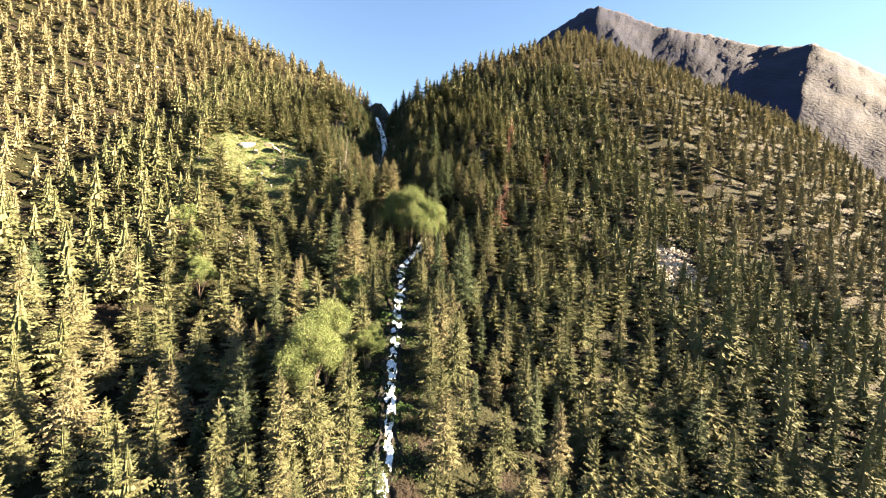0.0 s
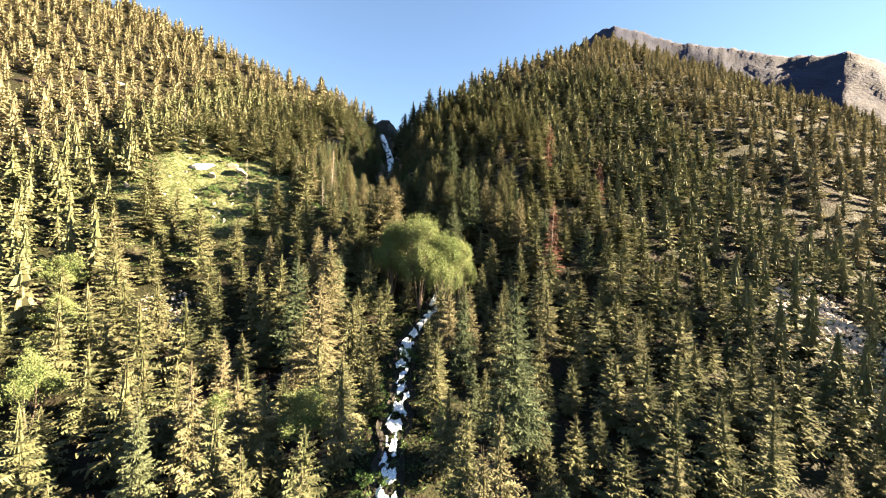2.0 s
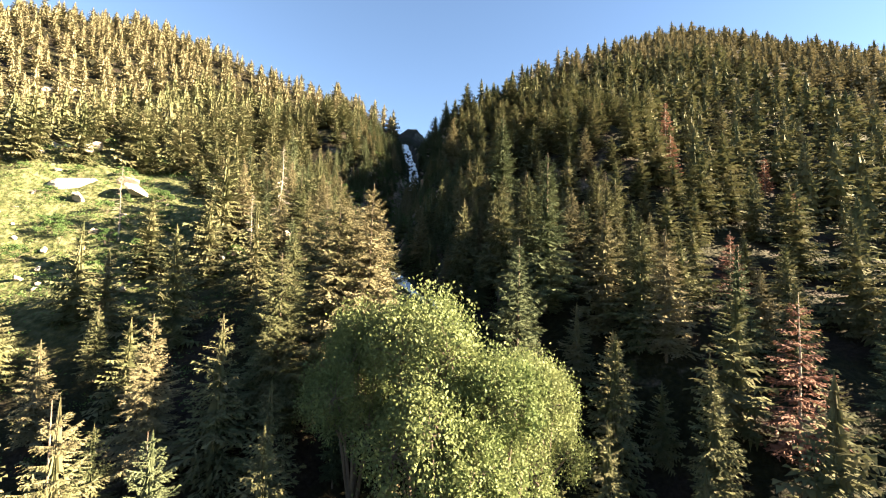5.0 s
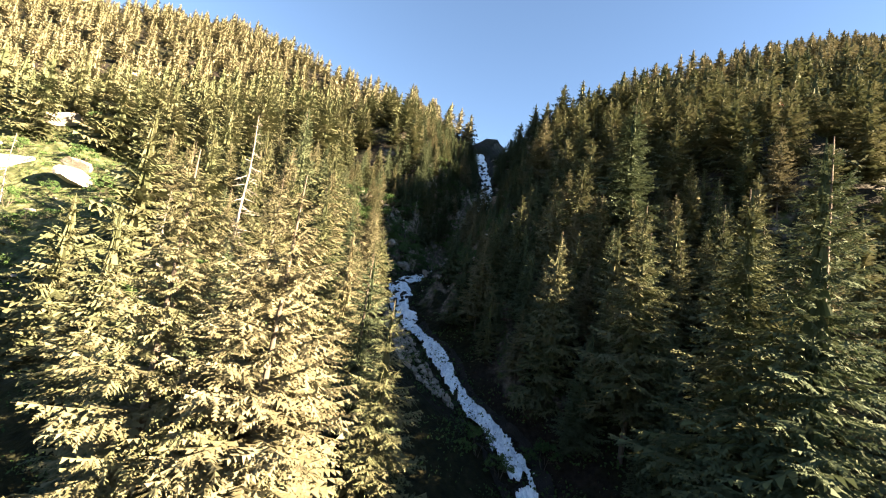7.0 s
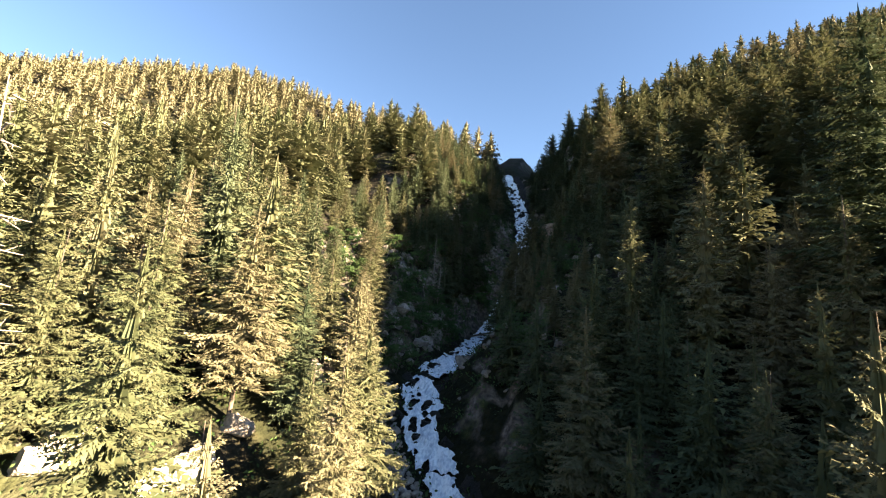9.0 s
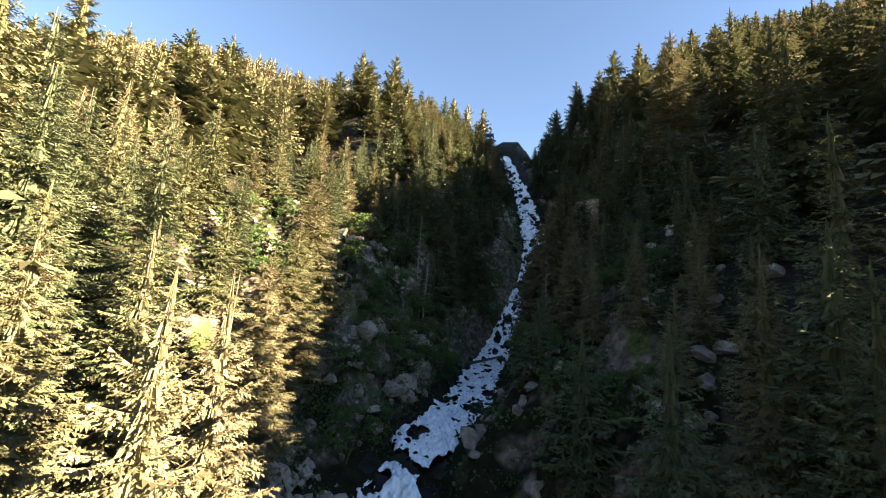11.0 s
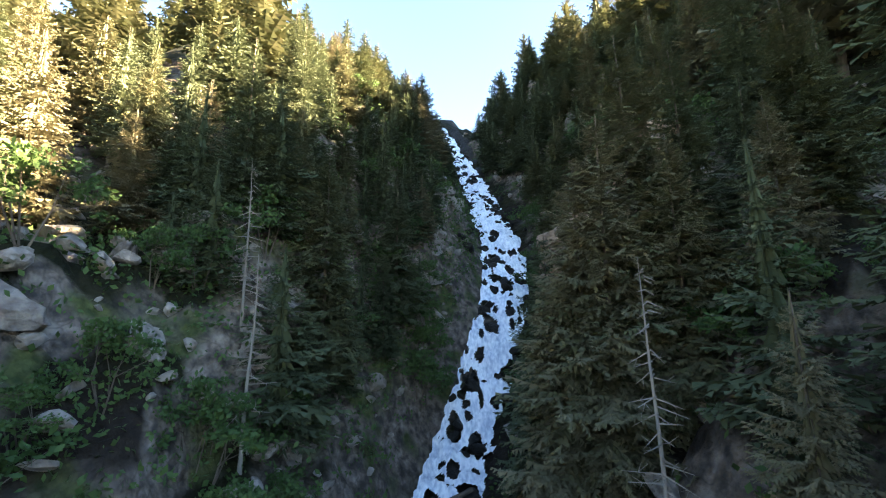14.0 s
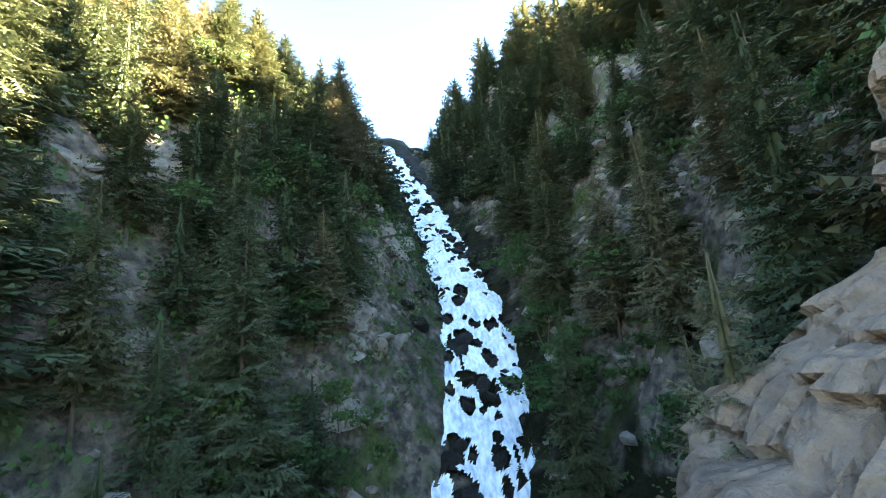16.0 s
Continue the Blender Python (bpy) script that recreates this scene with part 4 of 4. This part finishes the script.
wall_slabs(46, 11, 112, 166, -15, -3.8, (1.8, 4.6))
wall_slabs(20, 71, 118, 168, 4.0, 13, (1.8, 4.4))
wall_slabs(10, 131, 80, 104, -15, -5, (1.5, 3.2))
for i in range(16):
    x, y, s = -24 + 6 * math.sin(i * 2.1), 76.5 + 5 * math.cos(i * 3.7), 1.6 + 0.4 * (i % 5)
    ob = new("rock", mesh_of("rock", *boulder(500 + i, 0.2, 3, 1.0), PALE_ROCK))
    ob.matrix_world = Matrix.Translation((x, y, float(height(x, y)) + 0.1 * s)) @ Euler((0.6, 0.3 * math.sin(i), i * 1.3)).to_matrix().to_4x4() @ Matrix.Diagonal((s, s * 0.7, s * 0.8, 1))
    tagged(ob, "pale broken rock face in the sunny bank", "rock", "rocks in the sunny bank")


def crag():
    """A buttress of layered, jointed rock that stands out of the gully's side."""
    us, vs = np.linspace(0, 1, 130), np.linspace(0, 1, 170)
    U, V = np.meshgrid(us, vs, indexing="ij")
    ang = np.pi * (0.52 + 1.15 * U)
    z = 8 + 22.6 * V
    rad = np.interp(z, [8, 15, 20, 23, 25.1, 25.4, 26.3, 26.9, 27.4, 28, 31, 33], [7.4, 7.4, 7.2, 6.9, 6.6, 6.2, 5.1, 4.1, 3.1, 2.8, 2.5, 1.5])
    layer = np.floor(z / 0.8 + 5.0 * U + 1.3 * waves(U * 9, V * 3, 5, 71))
    step = np.sin(layer * 12.9898) * 0.5
    block = np.sin(np.floor(U * 13 + step * 2.5) * 7.13 + layer * 3.7)
    crack = np.exp(-(np.sin(U * 41 + step * 3 + 0.6 * waves(U * 8, z, 6, 75)) / 0.16) ** 2) + 0.8 * np.exp(-(np.sin(z * 2.73 + 0.9 * waves(U * 9, V * 2, 5, 71)) / 0.2) ** 2)
    rad = rad + 0.36 * step + 0.24 * block - 0.45 * crack + 0.35 * waves(U * 14, z, 5, 72) + 0.13 * waves(U * 40, z * 2, 3, 73) + 0.07 * waves(U * 90, z * 4, 2.2, 76)
    x, y = -3.2 + rad * np.cos(ang), 129.9 + rad * np.sin(ang) * -0.55
    ring = np.stack([x, y, z + 0.25 * waves(U * 20, z, 4, 74)], -1)
    top = ring[:, -1:, :] * [0.2, 0.2, 1] + np.array([-3.1, 129.9, 0]) * [0.8, 0.8, 0] + [0, 0, 0.5]
    verts = np.concatenate([ring, top], 1).reshape(-1, 3)
    rock = tagged(new("rock_crag"), "jointed grey and rust-stained rock crag beside the gully", "rock")
    faces = grid_faces(130, 171)
    band, slice_ = faces[:, 0] % 171 // 29, faces[:, 0] // 171 // 33
    for i in range(6):
        for j in range(4):
            f = faces[(band == i) & (slice_ == j)]
            if len(f):
                used, where = np.unique(f, return_inverse=True)
                part("rock_layer", mesh_of("rock_layer", verts[used], where.reshape(f.shape), CRAG), rock)


crag()


def shrubs(n, seed, where, low, high):
    r = np.random.RandomState(seed)
    for _ in range(n):
        x, y = where(r)
        tall = r.uniform(low, high)
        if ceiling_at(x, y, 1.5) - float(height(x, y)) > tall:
            stand(SHRUB, x, y, tall, r.uniform(0, 6.28), 3.0, r.uniform(0.8, 1.3))


shrubs(50, 111, beside(104, 165, -15, -2.6), 1.3, 3.4)
shrubs(40, 112, beside(104, 165, 3.0, 13), 1.3, 3.4)
for cx, cy, k in ((-7.5, 123.0, 10), (-18.4, 139.3, 12), (-5.6, 145.7, 10), (-16.6, 143.3, 6), (-20.5, 124.1, 9), (-24, 133, 6), (-2, 133, 6), (-7, 109, 4), (-5, 114, 5), (-8.5, 105, 4), (-26, 116, 10), (-28, 108, 8), (-20, 147, 8)):
    shrubs(k, int(130 + cy), lambda r: (r.normal(cx, 1.8), r.normal(cy, 2.2)), 1.6, 3.4)
shrubs(62, 113, lambda r: (r.normal(-62, 16), r.normal(72, 14)), 1.2, 3.2)
shrubs(24, 114, beside(-60, 95, -9, 9), 1.5, 3.5)


def undergrowth(name, label, n, seed, where, size):
    """Low leafy growth close to the ground, in tufts."""
    r = np.random.RandomState(seed)
    P = np.array([where(r) for _ in range(n)])
    Z = height(P[:, 0], P[:, 1])
    k = 24
    c = np.repeat(np.column_stack([P, Z]), k, 0) + r.normal(0, 1, (n * k, 3)) * [size, size, size * 0.35] + [0, 0, size * 0.35]
    u = r.normal(0, 1, (n * k, 3)) + [0, 0, 0.6]
    u /= np.linalg.norm(u, axis=1)[:, None]
    w = np.cross(u, r.normal(0, 1, (n * k, 3)))
    w /= np.linalg.norm(w, axis=1)[:, None]
    q = r.uniform(0.07, 0.18, (n * k, 1)) * (size / 0.6)
    v = np.stack([c - u * q, c + w * q * 0.6, c + u * q, c - w * q * 0.6], 1).reshape(-1, 3)
    tagged(new(name, mesh_of(name, v, np.arange(n * k * 4).reshape(-1, 4), LEAF_SHADED)), label, "undergrowth", kind="stuff")


undergrowth("undergrowth", "low green growth on the rocky gully walls", 1500, 121, lambda r: (lambda y: (float(np.interp(y, STREAM_Y, STREAM_X)) + r.choice([-1, 1]) * r.uniform(2.5, 20), y))(r.uniform(98, 185)), 0.6)
undergrowth("wall_growth", "green growth clinging to the shaded gully wall", 1100, 124, beside(106, 168, -14, -2.6), 0.55)
undergrowth("scrub", "low scrub and herbs on the open sunny slope", 2200, 122, lambda r: (r.uniform(-110, -18), r.uniform(35, 115)), 0.6)
undergrowth("bank_growth", "low growth along the lower stream banks", 1200, 123, beside(-70, 95, -9, 9), 0.7)


def fallen_log(p, q, r0):
    """A stripped trunk lying across the stream, with the stubs of its branches."""
    p, q = np.array(p), np.array(q)
    r = np.random.RandomState(141)
    log = tagged(new("fallen_log"), "dark wet fallen trunk lying across the white water", "log")
    mid = (p + q) / 2 + [0, 0, -0.08]
    v, f = joined([limb(p, mid, r0, r0 * 0.85, 9), limb(mid, q, r0 * 0.85, r0 * 0.55, 9)])
    part("trunk", mesh_of("trunk", v, f, BARK, True), log)
    for _ in range(7):
        a = p + (q - p) * r.uniform(0.1, 0.95)
        v, f = limb(a, a + r.uniform(-1, 1, 3) * [0.25, 0.5, 0.5], 0.05, 0.015)
        part("branch_stub", mesh_of("branch_stub", v, f, BARK), log)


fallen_log((-18.6, 131.4, 11.0), (-13.6, 133.8, 12.2), 0.2)
